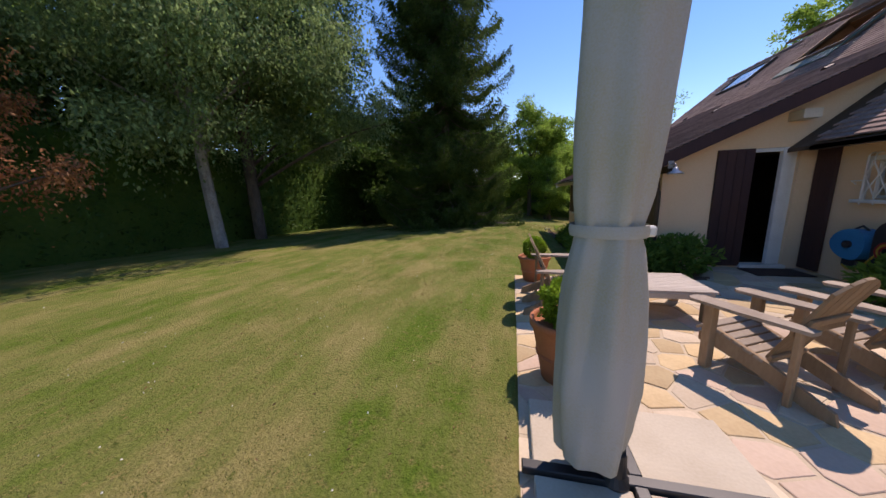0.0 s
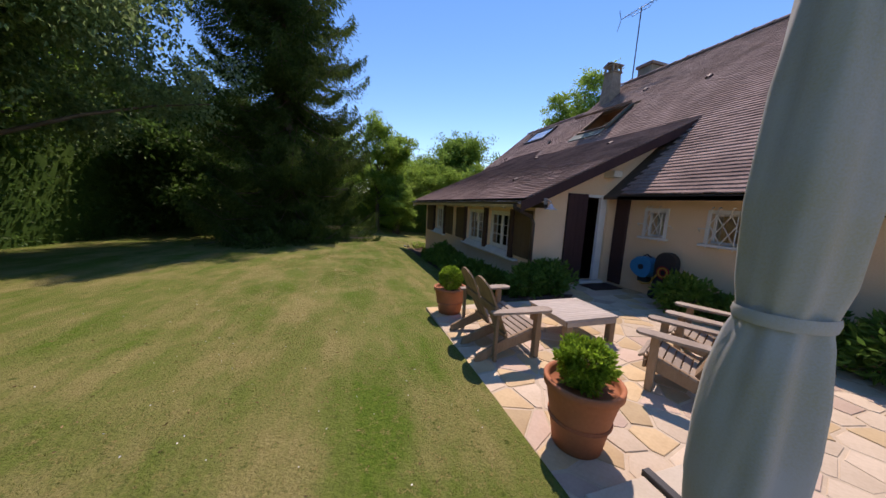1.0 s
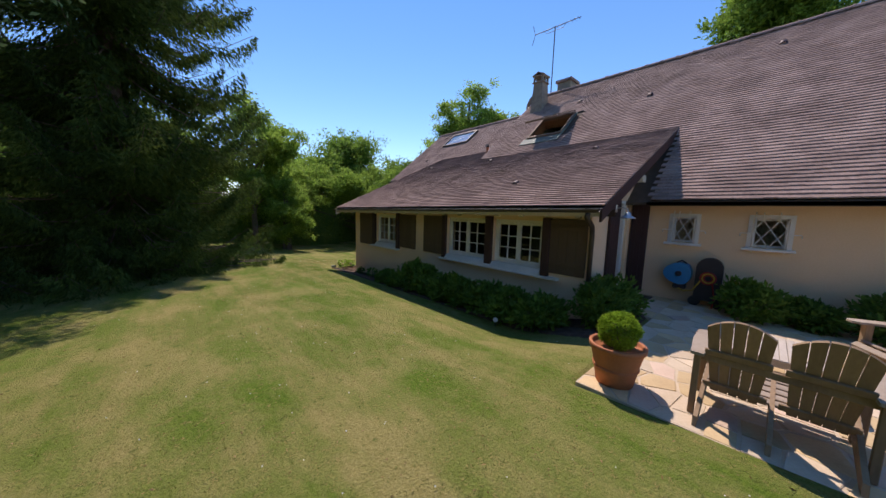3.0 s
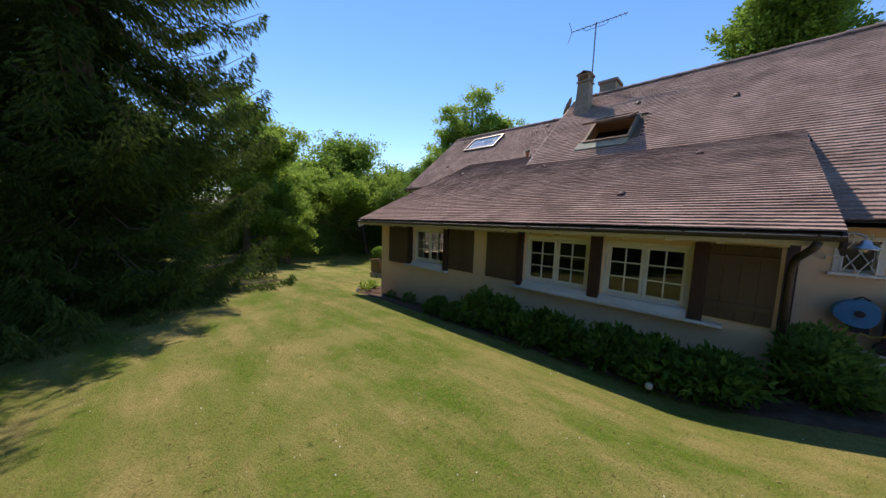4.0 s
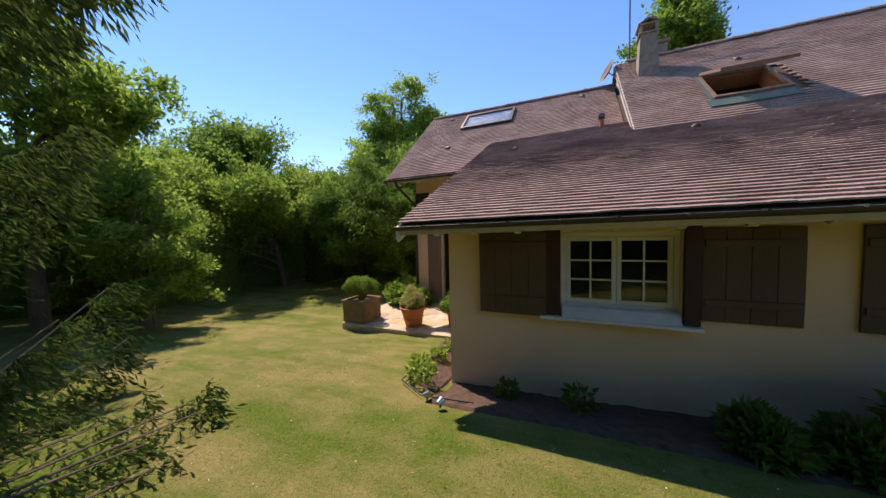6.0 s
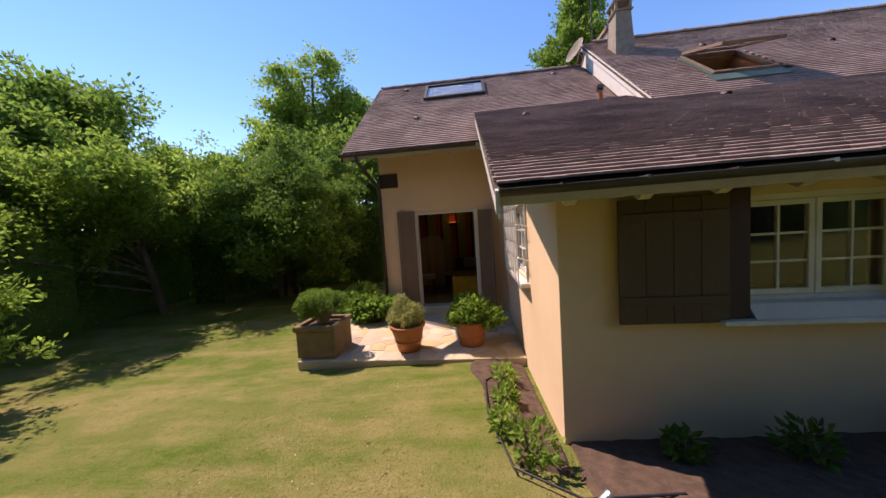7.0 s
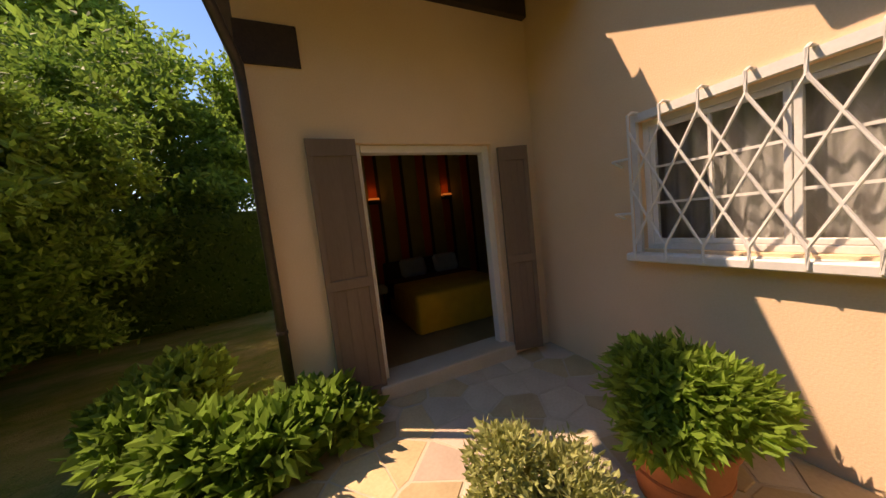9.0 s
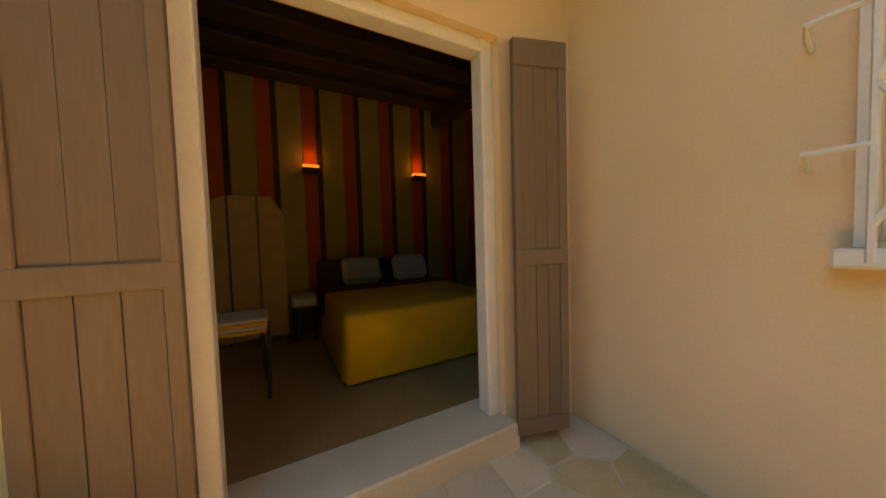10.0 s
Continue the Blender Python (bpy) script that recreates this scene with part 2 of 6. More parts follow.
def lathe(bm, profile, seg=40, m=None):
    """Spin (radius, z) pairs round z."""
    rows = []
    for r, z in profile:
        rows.append([bm.verts.new((r * math.cos(2 * math.pi * k / seg), r * math.sin(2 * math.pi * k / seg), z)) for k in range(seg)])
    for a, b in zip(rows, rows[1:]):
        for k in range(seg):
            bm.faces.new((a[k], a[(k + 1) % seg], b[(k + 1) % seg], b[k]))
    bm.faces.new(rows[0][::-1])
    bm.faces.new(rows[-1])
    if m:
        bmesh.ops.transform(bm, matrix=m, verts=[v for row in rows for v in row])
    return bm


def prism(bm, outline, direction):
    """Extrude a flat outline (3D points) along direction."""
    d = Vector(direction)
    a = [bm.verts.new(p) for p in outline]
    b = [bm.verts.new(Vector(p) + d) for p in outline]
    n = len(a)
    bm.faces.new(a[::-1])
    bm.faces.new(b)
    for i in range(n):
        bm.faces.new((a[i], a[(i + 1) % n], b[(i + 1) % n], b[i]))
    bmesh.ops.recalc_face_normals(bm, faces=bm.faces[:])
    return bm


def smooth(ob):
    ob.data.polygons.foreach_set("use_smooth", [True] * len(ob.data.polygons))
    return ob


def mesh_np(name, verts, faces, mat, parent=None, label=""):
    """One mesh from arrays: verts (n, 3), faces (m, k)."""
    me = bpy.data.meshes.new(name)
    verts, faces = np.asarray(verts, np.float32), np.asarray(faces, np.int32)
    m, k = faces.shape
    me.vertices.add(len(verts))
    me.vertices.foreach_set("co", verts.ravel())
    me.loops.add(m * k)
    me.loops.foreach_set("vertex_index", faces.ravel())
    me.polygons.add(m)
    me.polygons.foreach_set("loop_start", np.arange(0, m * k, k, dtype=np.int32))
    me.update(calc_edges=True)
    me.shade_flat()
    me.materials.append(mat)
    ob = new(name, me)
    ob.parent = parent
    if label:
        ob["label"] = label
    return ob


def unit(a):
    return a / np.maximum(np.linalg.norm(a, axis=-1, keepdims=True), 1e-9)


def leaf_quads(rng, at, way, length, width):
    """Diamond leaves, slightly folded: at (n, 3), way (n, 3), length and width (n,)."""
    side = unit(np.cross(way, unit(rng.normal(size=way.shape))))
    up = np.cross(side, way)
    mid = at + way * (length * 0.45)[:, None]
    fold = up * (width * 0.18)[:, None]
    quad = np.stack([at, mid + side * (width * 0.5)[:, None] + fold, at + way * length[:, None], mid - side * (width * 0.5)[:, None] + fold], 1)
    return quad.reshape(-1, 3)


def quads(n):
    return np.arange(n * 4).reshape(n, 4)

# ---- ground ----


def lawn_height(x, y):
    z = np.interp(y, [-30, 0, 6.5, 8.5, 15.75, 19.4, 24, 60, 400], [-0.135, -0.135, -0.145, -0.225, -0.535, -0.69, -0.85, -1.3, -3.0])
    z = z - 0.105 * np.clip(np.asarray(x) - 1.8, 0, 4) * np.clip((np.asarray(y) - 9) / 7, 0, 1)
    sunk = np.clip((np.asarray(x) - 0.995) / 0.045, 0, 1) * np.clip((8.34 - np.asarray(y)) / 0.1, 0, 1)
    low = np.clip((np.asarray(x) - 0.2) / 2.0, 0, 1) ** 1.3 * np.clip((np.asarray(y) - 8.4) / 1.5, 0, 1) * np.clip((18.6 - np.asarray(y)) / 2, 0, 1)
    z = z - 0.13 * np.clip((np.asarray(x) - 2.4) / 0.8, 0, 1) * np.clip((np.asarray(y) - 11) / 4, 0, 1) * np.clip((18.5 - np.asarray(y)) / 0.4, 0, 1)
    return z - 0.11 * sunk - low * np.clip(np.interp(y, [8.5, 15.75, 19.4], [-0.225, -0.535, -0.69]) + 0.60 - 0.05 * np.clip(np.asarray(x) - 1.8, 0, 4), 0, 1)


def axis_lines(*stretches):
    out = [np.arange(a, b, s) for a, b, s in stretches]
    return np.unique(np.round(np.concatenate(out), 3))


gx = axis_lines((-400, -60, 40), (-60, -12, 3), (-12, 0.9, 0.3), (0.9, 1.05, 0.03), (1.05, 9, 0.3), (9, 60, 3), (60, 401, 40))
gy = axis_lines((-400, -40, 40), (-40, 0, 2), (0, 8.1, 0.3), (8.1, 8.5, 0.05), (8.5, 24, 0.3), (24, 60, 2), (60, 441, 40))
GX, GY = np.meshgrid(gx, gy)
GZ = lawn_height(GX, GY)
near_path = (GX > -12) & (GX < 0.9) & (GY > 0) & (GY < 24)
GZ = GZ + near_path * 0.012 * np.sin(GX * 2.3 + 1.1 * np.sin(GY)) * np.cos(GY * 1.7)
cols = len(gx)
idx = np.arange(len(gx) * len(gy)).reshape(len(gy), cols)
faces = np.stack([idx[:-1, :-1], idx[:-1, 1:], idx[1:, 1:], idx[1:, :-1]], -1).reshape(-1, 4)
ground = mesh_np("ground", np.stack([GX, GY, GZ], -1).reshape(-1, 3), faces, LAWN)
smooth(ground)
tagged(ground, "sunlit mown lawn with straw-coloured dry stripes", "lawn", kind="structure")


def stone_cells(rng, x0, x1, y0, y1, step):
    """Irregular polygons that fill a rectangle: cells of jittered seeds, clipped by half planes."""
    seeds = []
    nx, ny = max(1, round((x1 - x0) / step)), max(1, round((y1 - y0) / (step * 0.8)))
    for i in range(nx):
        for j in range(ny):
            seeds.append((x0 + (i + 0.5 + rng.uniform(-0.42, 0.42)) * (x1 - x0) / nx, y0 + (j + 0.5 + rng.uniform(-0.42, 0.42)) * (y1 - y0) / ny))
    cells = []
    for i, (sx, sy) in enumerate(seeds):
        poly = [(x0, y0), (x1, y0), (x1, y1), (x0, y1)]
        for k, (tx, ty) in enumerate(seeds):
            if k == i or abs(tx - sx) > 3 * step or abs(ty - sy) > 3 * step:
                continue
            mx, my, dx, dy = (sx + tx) / 2, (sy + ty) / 2, tx - sx, ty - sy
            out = []
            for a, b in zip(poly, poly[1:] + poly[:1]):
                da, db = (a[0] - mx) * dx + (a[1] - my) * dy, (b[0] - mx) * dx + (b[1] - my) * dy
                if da <= 0:
                    out.append(a)
                if da * db < 0:
                    f = da / (da - db)
                    out.append((a[0] + f * (b[0] - a[0]), a[1] + f * (b[1] - a[1])))
            poly = out
            if len(poly) < 3:
                break
        if len(poly) >= 3:
            cells.append((sx, sy, poly))
    return cells


def paving(name, label, rng, x0, x1, y0, y1, step, top, bed_depth, mix=(0, 0, 0, 1, 2)):
    """Mortar bed with one mesh for each flagstone."""
    base = part(name, boxes(((x0, y0, top - bed_depth), (x1, y1, top - 0.005))), MORTAR)
    tagged(base, label, "terrace", kind="structure")
    for sx, sy, poly in stone_cells(rng, x0, x1, y0, y1, step):
        joint = 0.013
        pts = []
        for px, py in poly:
            d = math.hypot(px - sx, py - sy)
            f = max(0.3, 1 - joint / max(d, 0.02) * 1.2)
            pts.append((sx + (px - sx) * f, sy + (py - sy) * f))
        area = 0.5 * abs(sum(a[0] * b[1] - b[0] * a[1] for a, b in zip(pts, pts[1:] + pts[:1])))
        if area < 0.003:
            continue
        lift = rng.uniform(-0.003, 0.004)
        bm = bmesh.new()
        lower = [bm.verts.new((px - sx, py - sy, -0.03)) for px, py in pts]
        edge = [bm.verts.new((px - sx, py - sy, lift - 0.004)) for px, py in pts]
        upper = [bm.verts.new(((px - sx) * 0.965, (py - sy) * 0.965, lift)) for px, py in pts]
        k = len(pts)
        bm.faces.new(upper)
        for i in range(k):
            bm.faces.new((lower[i], lower[(i + 1) % k], edge[(i + 1) % k], edge[i]))
            bm.faces.new((edge[i], edge[(i + 1) % k], upper[(i + 1) % k], upper[i]))
        bmesh.ops.recalc_face_normals(bm, faces=bm.faces[:])
        stone = part("flagstone", bm, (STONE, STONE_GOLD, STONE_PINK)[rng.choice(mix)], base)
        stone.location = (sx, sy, top)
    return base


# ---- house ----
house = tagged(empty("house"), "low ochre-plastered country house with brown tiled roofs and shutters", "house")

EAVE_X = 2.98
Y_SOUTH, Y_NORTH = 8.87, 18.585
Y_END, X_PATIO, PATIO_Z = 9.22, 5.66, -0.175
LEAN = 0.463


def eave_z(y):
    return 1.61 - 0.095 * (y - Y_SOUTH) / (Y_NORTH - Y_SOUTH)


def lean_z(x, y):
    return eave_z(y) + LEAN * (x - EAVE_X)


def main_z(x):
    return 1.80 + 0.859 * (x - 5.23)


def wing_z(x):
    return 3.10 + 0.832 * (x - 7.45)


RIDGE_X, WING_RIDGE_X = 11.05, 11.15
Y_MAIN = 14.95


def wall_cells(bm, axis, plane0, plane1, breaks, bottom, top, holes):
    """Wall between two planes, cut at breaks along its length; top(a) may slope; holes (a0, a1, z0, z1)."""
    cuts = sorted({*breaks, *[h[0] for h in holes], *[h[1] for h in holes]})
    for a, b in zip(cuts, cuts[1:]):
        spans = [[bottom, bottom, top(a), top(b)]]
        for h0, h1, z0, z1 in holes:
            if h0 <= a + 1e-6 and h1 >= b - 1e-6:
                lo = spans.pop()
                spans += [[lo[0], lo[1], z0, z0], [z1, z1, lo[2], lo[3]]]
        for z0a, z0b, z1a, z1b in spans:
            if axis == "x":
                outline = [(a, plane0, z0a), (b, plane0, z0b), (b, plane0, z1b), (a, plane0, z1a)]
                prism(bm, outline, (0, plane1 - plane0, 0))
            else:
                outline = [(plane0, a, z0a), (plane0, b, z0b), (plane0, b, z1b), (plane0, a, z1a)]
                prism(bm, outline, (plane1 - plane0, 0, 0))
    bmesh.ops.remove_doubles(bm, verts=bm.verts[:], dist=1e-4)
    return bm


WIN_A, WIN_B, WIN_C = (15.15, 16.42), (11.53, 12.83), (10.11, 11.32)
WZ0, WZ1 = 0.38, 1.34
part("wall", wall_cells(bmesh.new(), "y", 3.5, 3.8, [Y_END, 18.0], -1.6, lambda a: 1.60,
                        [(*WIN_A, WZ0, WZ1), (*WIN_B, WZ0, WZ1), (*WIN_C, WZ0, WZ1)]), PLASTER, house, "long ochre plaster garden wall with casement windows")
part("wall", wall_cells(bmesh.new(), "x", 18.0, 17.7, [3.8, 8.3], -1.6, lambda a: lean_z(a, 18) - 0.11,
                        [(5.14, 6.97, 0.38, 1.52)]), PLASTER, house, "sunlit ochre gable wall with a barred window")
part("wall", boxes(((3.5, 17.7, 1.6), (3.8, 18.0, lean_z(3.5, 18) - 0.1))), PLASTER, house)
part("wall", wall_cells(bmesh.new(), "x", Y_END, Y_END + 0.28, [3.8, X_PATIO], -1.0, lambda a: lean_z(a, Y_END) - 0.11,
                        [(4.76, 5.40, PATIO_Z + 0.02, 1.80)]), PLASTER, house, "shaded ochre end wall beside the patio door")
part("wall", boxes(((3.5, Y_END, 1.6), (3.8, Y_END + 0.28, lean_z(3.5, Y_END) - 0.1))), PLASTER, house)
part("wall", wall_cells(bmesh.new(), "x", Y_END, Y_END + 0.18, [X_PATIO, 6.2, 7.3], 1.9, lambda a: lean_z(a, Y_END) - 0.11, []), PLASTER, house)
G_WINDOWS = [(8.10, 8.47, 1.00, 1.50), (6.91, 7.33, 1.00, 1.50), (4.62, 5.06, 1.00, 1.50)]
part("wall", wall_cells(bmesh.new(), "y", X_PATIO, X_PATIO + 0.3, [-8.0, Y_END], -1.0, lambda a: 2.02, [h for h in G_WINDOWS]), PLASTER, house,
     "ochre patio wall with small barred windows")
part("wall", wall_cells(bmesh.new(), "y", 8.30, 8.60, [18.0, 21.12], -1.6, lambda a: 3.62, [(18.66, 20.29, -0.86, 1.70)]), PLASTER, house,
     "shaded ochre wall round the bedroom door")
part("wall", wall_cells(bmesh.new(), "x", 21.12, 20.85, [8.6, 11.15, 14.0], -1.8, lambda a: wing_z(a if a <= 11.15 else 22.3 - a) - 0.12, []), PLASTER, house)
part("wall", wall_cells(bmesh.new(), "x", Y_MAIN - 0.02, Y_MAIN - 0.25, [6.9, 11.05, 15.2], 0.0, lambda a: main_z(a if a <= 11.05 else 22.1 - a) - 0.10, []), WHITE, house,
     "white-painted upper gable between the two roofs")
for lo, hi in (((16.7, -8, -1.6), (17.0, 14.9, 2.1)), ((5.96, -8.0, -1), (16.7, -7.7, 2.0)), ((13.9, 14.9, -1.6), (14.2, 21.12, 3.4))):
    part("wall", boxes((lo, hi)), PLASTER, house)

# roof decks
bm = bmesh.new()
n_y = 12
for i in range(n_y):
    ya, yb = [Y_SOUTH + (Y_NORTH - Y_SOUTH) * k / n_y for k in (i, i + 1)]
    xe = 8.6
    outline = [(EAVE_X + 0.03, ya, lean_z(EAVE_X + 0.03, ya) - 0.03), (xe, ya, lean_z(xe, ya) - 0.03), (xe, yb, lean_z(xe, yb) - 0.03), (EAVE_X + 0.03, yb, lean_z(EAVE_X + 0.03, yb) - 0.03)]
    prism(bm, outline, (0, 0, -0.05))
bmesh.ops.remove_doubles(bm, verts=bm.verts[:], dist=1e-4)
lean_roof = part("lean_to_roof", bm, DECK, house, "low-pitched lean-to roof of small brown tiles")
bm = bmesh.new()
OPEN_X, OPEN_Y = (8.04, 8.97), (12.22, 13.38)
for x0, x1, y0, y1 in ((5.23, RIDGE_X, -8.2, OPEN_Y[0]), (5.23, RIDGE_X, OPEN_Y[1], 15.05), (5.23, OPEN_X[0], *OPEN_Y), (OPEN_X[1], RIDGE_X, *OPEN_Y)):
    prism(bm, [(x0, y0, main_z(x0) - 0.03), (x1, y0, main_z(x1) - 0.03), (x1, y0, main_z(x1) - 0.09), (x0, y0, main_z(x0) - 0.09)], (0, y1 - y0, 0))
prism(bm, [(RIDGE_X, -8.2, main_z(RIDGE_X) - 0.03), (17.1, -8.2, main_z(5.0) - 0.03), (17.1, -8.2, main_z(5.0) - 0.09), (RIDGE_X, -8.2, main_z(RIDGE_X) - 0.1)], (0, 23.25, 0))
bmesh.ops.remove_doubles(bm, verts=bm.verts[:], dist=1e-4)
main_roof = part("main_roof", bm, DECK, house, "steep brown tiled main roof with a ridge of caps")
bm = bmesh.new()
prism(bm, [(7.50, 14.9, wing_z(7.50) - 0.03), (WING_RIDGE_X, 14.9, wing_z(WING_RIDGE_X) - 0.03), (14.8, 14.9, wing_z(7.50) - 0.03), (14.8, 14.9, wing_z(7.50) - 0.09), (WING_RIDGE_X, 14.9, wing_z(WING_RIDGE_X) - 0.1), (7.50, 14.9, wing_z(7.50) - 0.09)],
      (0, 6.85, 0))
wing_roof = part("wing_roof", bm, DECK, house, "brown tiled wing roof with a fixed skylight")


def tile_corners(z_of, x0, x1, y0, y1, lift0, lift1, thick):
    """Eight corners of one tile lying on a roof whose height is z_of(x, y)."""
    out = []
    for dz in (0.0, thick):
        for x, y, l in ((x0, y0, lift0), (x0, y1, lift0), (x1, y1, lift1), (x1, y0, lift1)):
            out.append((x, y, z_of(x, y) + l - thick + dz))
    return out


TILE_FACES = np.array([(4, 7, 6, 5), (0, 4, 5, 1), (1, 5, 6, 2), (3, 7, 4, 0), (0, 1, 2, 3)])


def tiled(parent, z_of, x_eave, x_top, y0, y1, pitch, rng, start_of=None, pieces=None, end_of=None, gap=None):
    """Courses of flat tiles, joined in one mesh; those in the pieces rectangle become meshes of their own."""
    step = 0.106 * math.cos(math.atan(pitch))
    rows = int((x_top - x_eave) / step)
    chunks, singles = [], []
    wide = 0.17
    for r in range(rows):
        x0 = x_eave + r * step
        shift = (r % 2) * wide / 2
        for c in range(int((y1 - y0) / wide) + 1):
            ya = y0 + c * wide - shift
            yb = min(ya + wide, y1)
            ya = max(ya, y0)
            if yb - ya < 0.03 or (start_of and x0 < start_of((ya + yb) / 2)):
                continue
            if (end_of and x0 > end_of((ya + yb) / 2)) or (gap and gap[0] - 0.1 < x0 < gap[1] and gap[2] - 0.05 < ya < gap[3] - 0.1):
                continue
            jit = rng.uniform(-0.004, 0.004)
            cs = tile_corners(z_of, x0 + jit, x0 + jit + step * 1.45, ya, yb, 0.033 + rng.uniform(0, 0.006), 0.004, 0.019)
            if pieces and pieces[0] <= x0 < pieces[1] and pieces[2] <= ya < pieces[3]:
                singles.append(cs)
            else:
                chunks.append(cs)
    n = len(chunks)
    rest = mesh_np("tiles", np.array(chunks).reshape(-1, 3), (TILE_FACES[None] + 8 * np.arange(n)[:, None, None]).reshape(-1, 4), TILE, parent)
    rest["kind"] = "stuff"
    for cs in singles:
        at = Vector(cs[0])
        mesh_np("tile", np.array(cs) - np.array(at), TILE_FACES, TILE_PIECE, parent).location = at


def lean_top(y):
    return 8.5 if y > Y_MAIN else 7.45


def main_start(y):
    if y < Y_SOUTH:
        return 0
    return (eave_z(y) - LEAN * EAVE_X - 1.80 + 0.859 * 5.23) / (0.859 - LEAN) - 0.25


# downpipes, gutters, rafters and boards
bm = bmesh.new()
for y0, y1 in ((Y_SOUTH + 0.02, Y_NORTH - 0.03),):
    outline = [(EAVE_X - 0.075 + 0.055 * math.cos(a), y0, eave_z(y0) - 0.042 + 0.055 * math.sin(a)) for a in np.linspace(math.pi, 2 * math.pi, 9)]
    inner = [(EAVE_X - 0.075 + 0.047 * math.cos(a), y0, eave_z(y0) - 0.039 + 0.047 * math.sin(a)) for a in np.linspace(2 * math.pi, math.pi, 9)]
    prism(bm, outline + inner, (0, y1 - y0, eave_z(y1) - eave_z(y0)))
part("gutter", bm, ZINC, house, "dark brown half-round gutter")
for i in range(17):
    y = Y_SOUTH + 0.2 + i * 0.565
    part("gutter_bracket", boxes(((EAVE_X - 0.135, y - 0.012, eave_z(y) - 0.052), (EAVE_X + 0.02, y + 0.012, eave_z(y) - 0.027))), STEEL if i % 2 else ZINC, house)
for i in range(18):
    y = Y_END + 0.06 + i * 0.545
    if y > 18.5:
        break
    bm = bmesh.new()
    e = eave_z(y)
    prism(bm, [(EAVE_X + 0.05, y - 0.04, e - 0.085), (EAVE_X + 0.05, y - 0.04, e - 0.15), (EAVE_X + 0.12, y - 0.04, e - 0.185), (3.6, y - 0.04, lean_z(3.6, y) - 0.19), (3.6, y - 0.04, lean_z(3.6, y) - 0.085)], (0, 0.08, 0))
    part("rafter", bm, CREAM, house)
bm = bmesh.new()
e0, e1 = eave_z(Y_SOUTH + 0.04), eave_z(Y_NORTH - 0.05)
prism(bm, [(EAVE_X + 0.012, Y_SOUTH + 0.04, e0 - 0.155), (EAVE_X + 0.036, Y_SOUTH + 0.04, e0 - 0.155), (EAVE_X + 0.036, Y_SOUTH + 0.04, e0 - 0.03), (EAVE_X + 0.012, Y_SOUTH + 0.04, e0 - 0.03)], (0, Y_NORTH - Y_SOUTH - 0.09, e1 - e0))
part("eave_board", bm, CREAM, house, "cream-painted board behind the gutter")
part("wall_plate", boxes(((3.42, 8.84, 1.46), (3.50, 17.98, 1.57))), DARKWOOD, house)


def sloped_board(name, mat, y, deep, thick, x0, x1, z_of, drop, label=""):
    bm = bmesh.new()
    prism(bm, [(x0, y, z_of(x0) - drop), (x1, y, z_of(x1) - drop), (x1, y, z_of(x1) - drop - deep), (x0, y, z_of(x0) - drop - deep)], (0, thick, 0))
    return part(name, bm, mat, house, label)


sloped_board("barge_board", WHITE, Y_NORTH - 0.03, 0.175, 0.028, EAVE_X - 0.02, 8.5, lambda x: lean_z(x, Y_NORTH), 0.03, "white-painted barge board")
sloped_board("barge_board", WHITE, Y_NORTH - 0.045, 0.05, 0.02, EAVE_X - 0.02, 8.5, lambda x: lean_z(x, Y_NORTH), 0.195)
sloped_board("barge_board", MAROON, Y_SOUTH - 0.005, 0.20, 0.035, EAVE_X - 0.04, 7.38, lambda x: lean_z(x, Y_SOUTH), 0.02, "maroon barge board over the patio door")
sloped_board("soffit", CREAM, Y_NORTH - 0.58, 0.015, 0.55, 3.15, 8.3, lambda x: lean_z(x, Y_NORTH - 0.3), 0.10)
sloped_board("barge_board", WHITE, Y_MAIN + 0.06, 0.20, 0.03, 7.3, RIDGE_X, main_z, 0.0, "white barge board of the main roof")
sloped_board("barge_board", DARKWOOD, 21.70, 0.18, 0.03, 7.43, WING_RIDGE_X, wing_z, 0.02)
for x, z in ((3.84, 1.54), (6.05, 2.36)):
    part("purlin_end", boxes(((x - 0.10, 17.9, z), (x + 0.10, 18.42, z + 0.20)), bevel=0.015), DARKWOOD, house, "dark timber purlin end under the verge")
part("purlin_end", boxes(((8.27, 20.64, 2.36), (8.40, 21.13, 2.71))), DARKWOOD, house, "dark timber beam end let into the plaster")
part("purlin_end", boxes(((5.16, 8.95, 2.18), (5.38, 9.3, 2.31))), CREAM, house)
part("fascia", boxes(((5.23, -8, 1.70), (5.27, 8.86, 1.78)), ((5.27, -8, 1.74), (5.66, 9.2, 1.77))), DARKWOOD, house, "dark eaves board of the main roof")
# wing eaves
bm = bmesh.new()
outline = [(7.385 + 0.06 * math.cos(a), 18.62, 3.055 + 0.06 * math.sin(a)) for a in np.linspace(math.pi, 2 * math.pi, 9)]
inner = [(7.385 + 0.052 * math.cos(a), 18.62, 3.059 + 0.052 * math.sin(a)) for a in np.linspace(2 * math.pi, math.pi, 9)]
prism(bm, outline + inner, (0, 3.13, 0))
part("gutter", bm, ZINC, house, "dark brown half-round gutter")
part("fascia", boxes(((7.47, 18.1, 2.95), (7.50, 21.72, 3.09))), CREAM, house)
for i in range(8):
    y = 18.25 + i * 0.48
    bm = bmesh.new()
    prism(bm, [(7.51, y - 0.035, 3.05), (7.51, y - 0.035, 2.91), (8.35, y - 0.035, 3.55), (8.35, y - 0.035, 3.74)], (0, 0.07, 0))
    part("rafter", bm, CREAM, house)
part("wall_plate", boxes(((8.22, 18.02, 3.20), (8.32, 21.5, 3.42))), DARKWOOD, house)
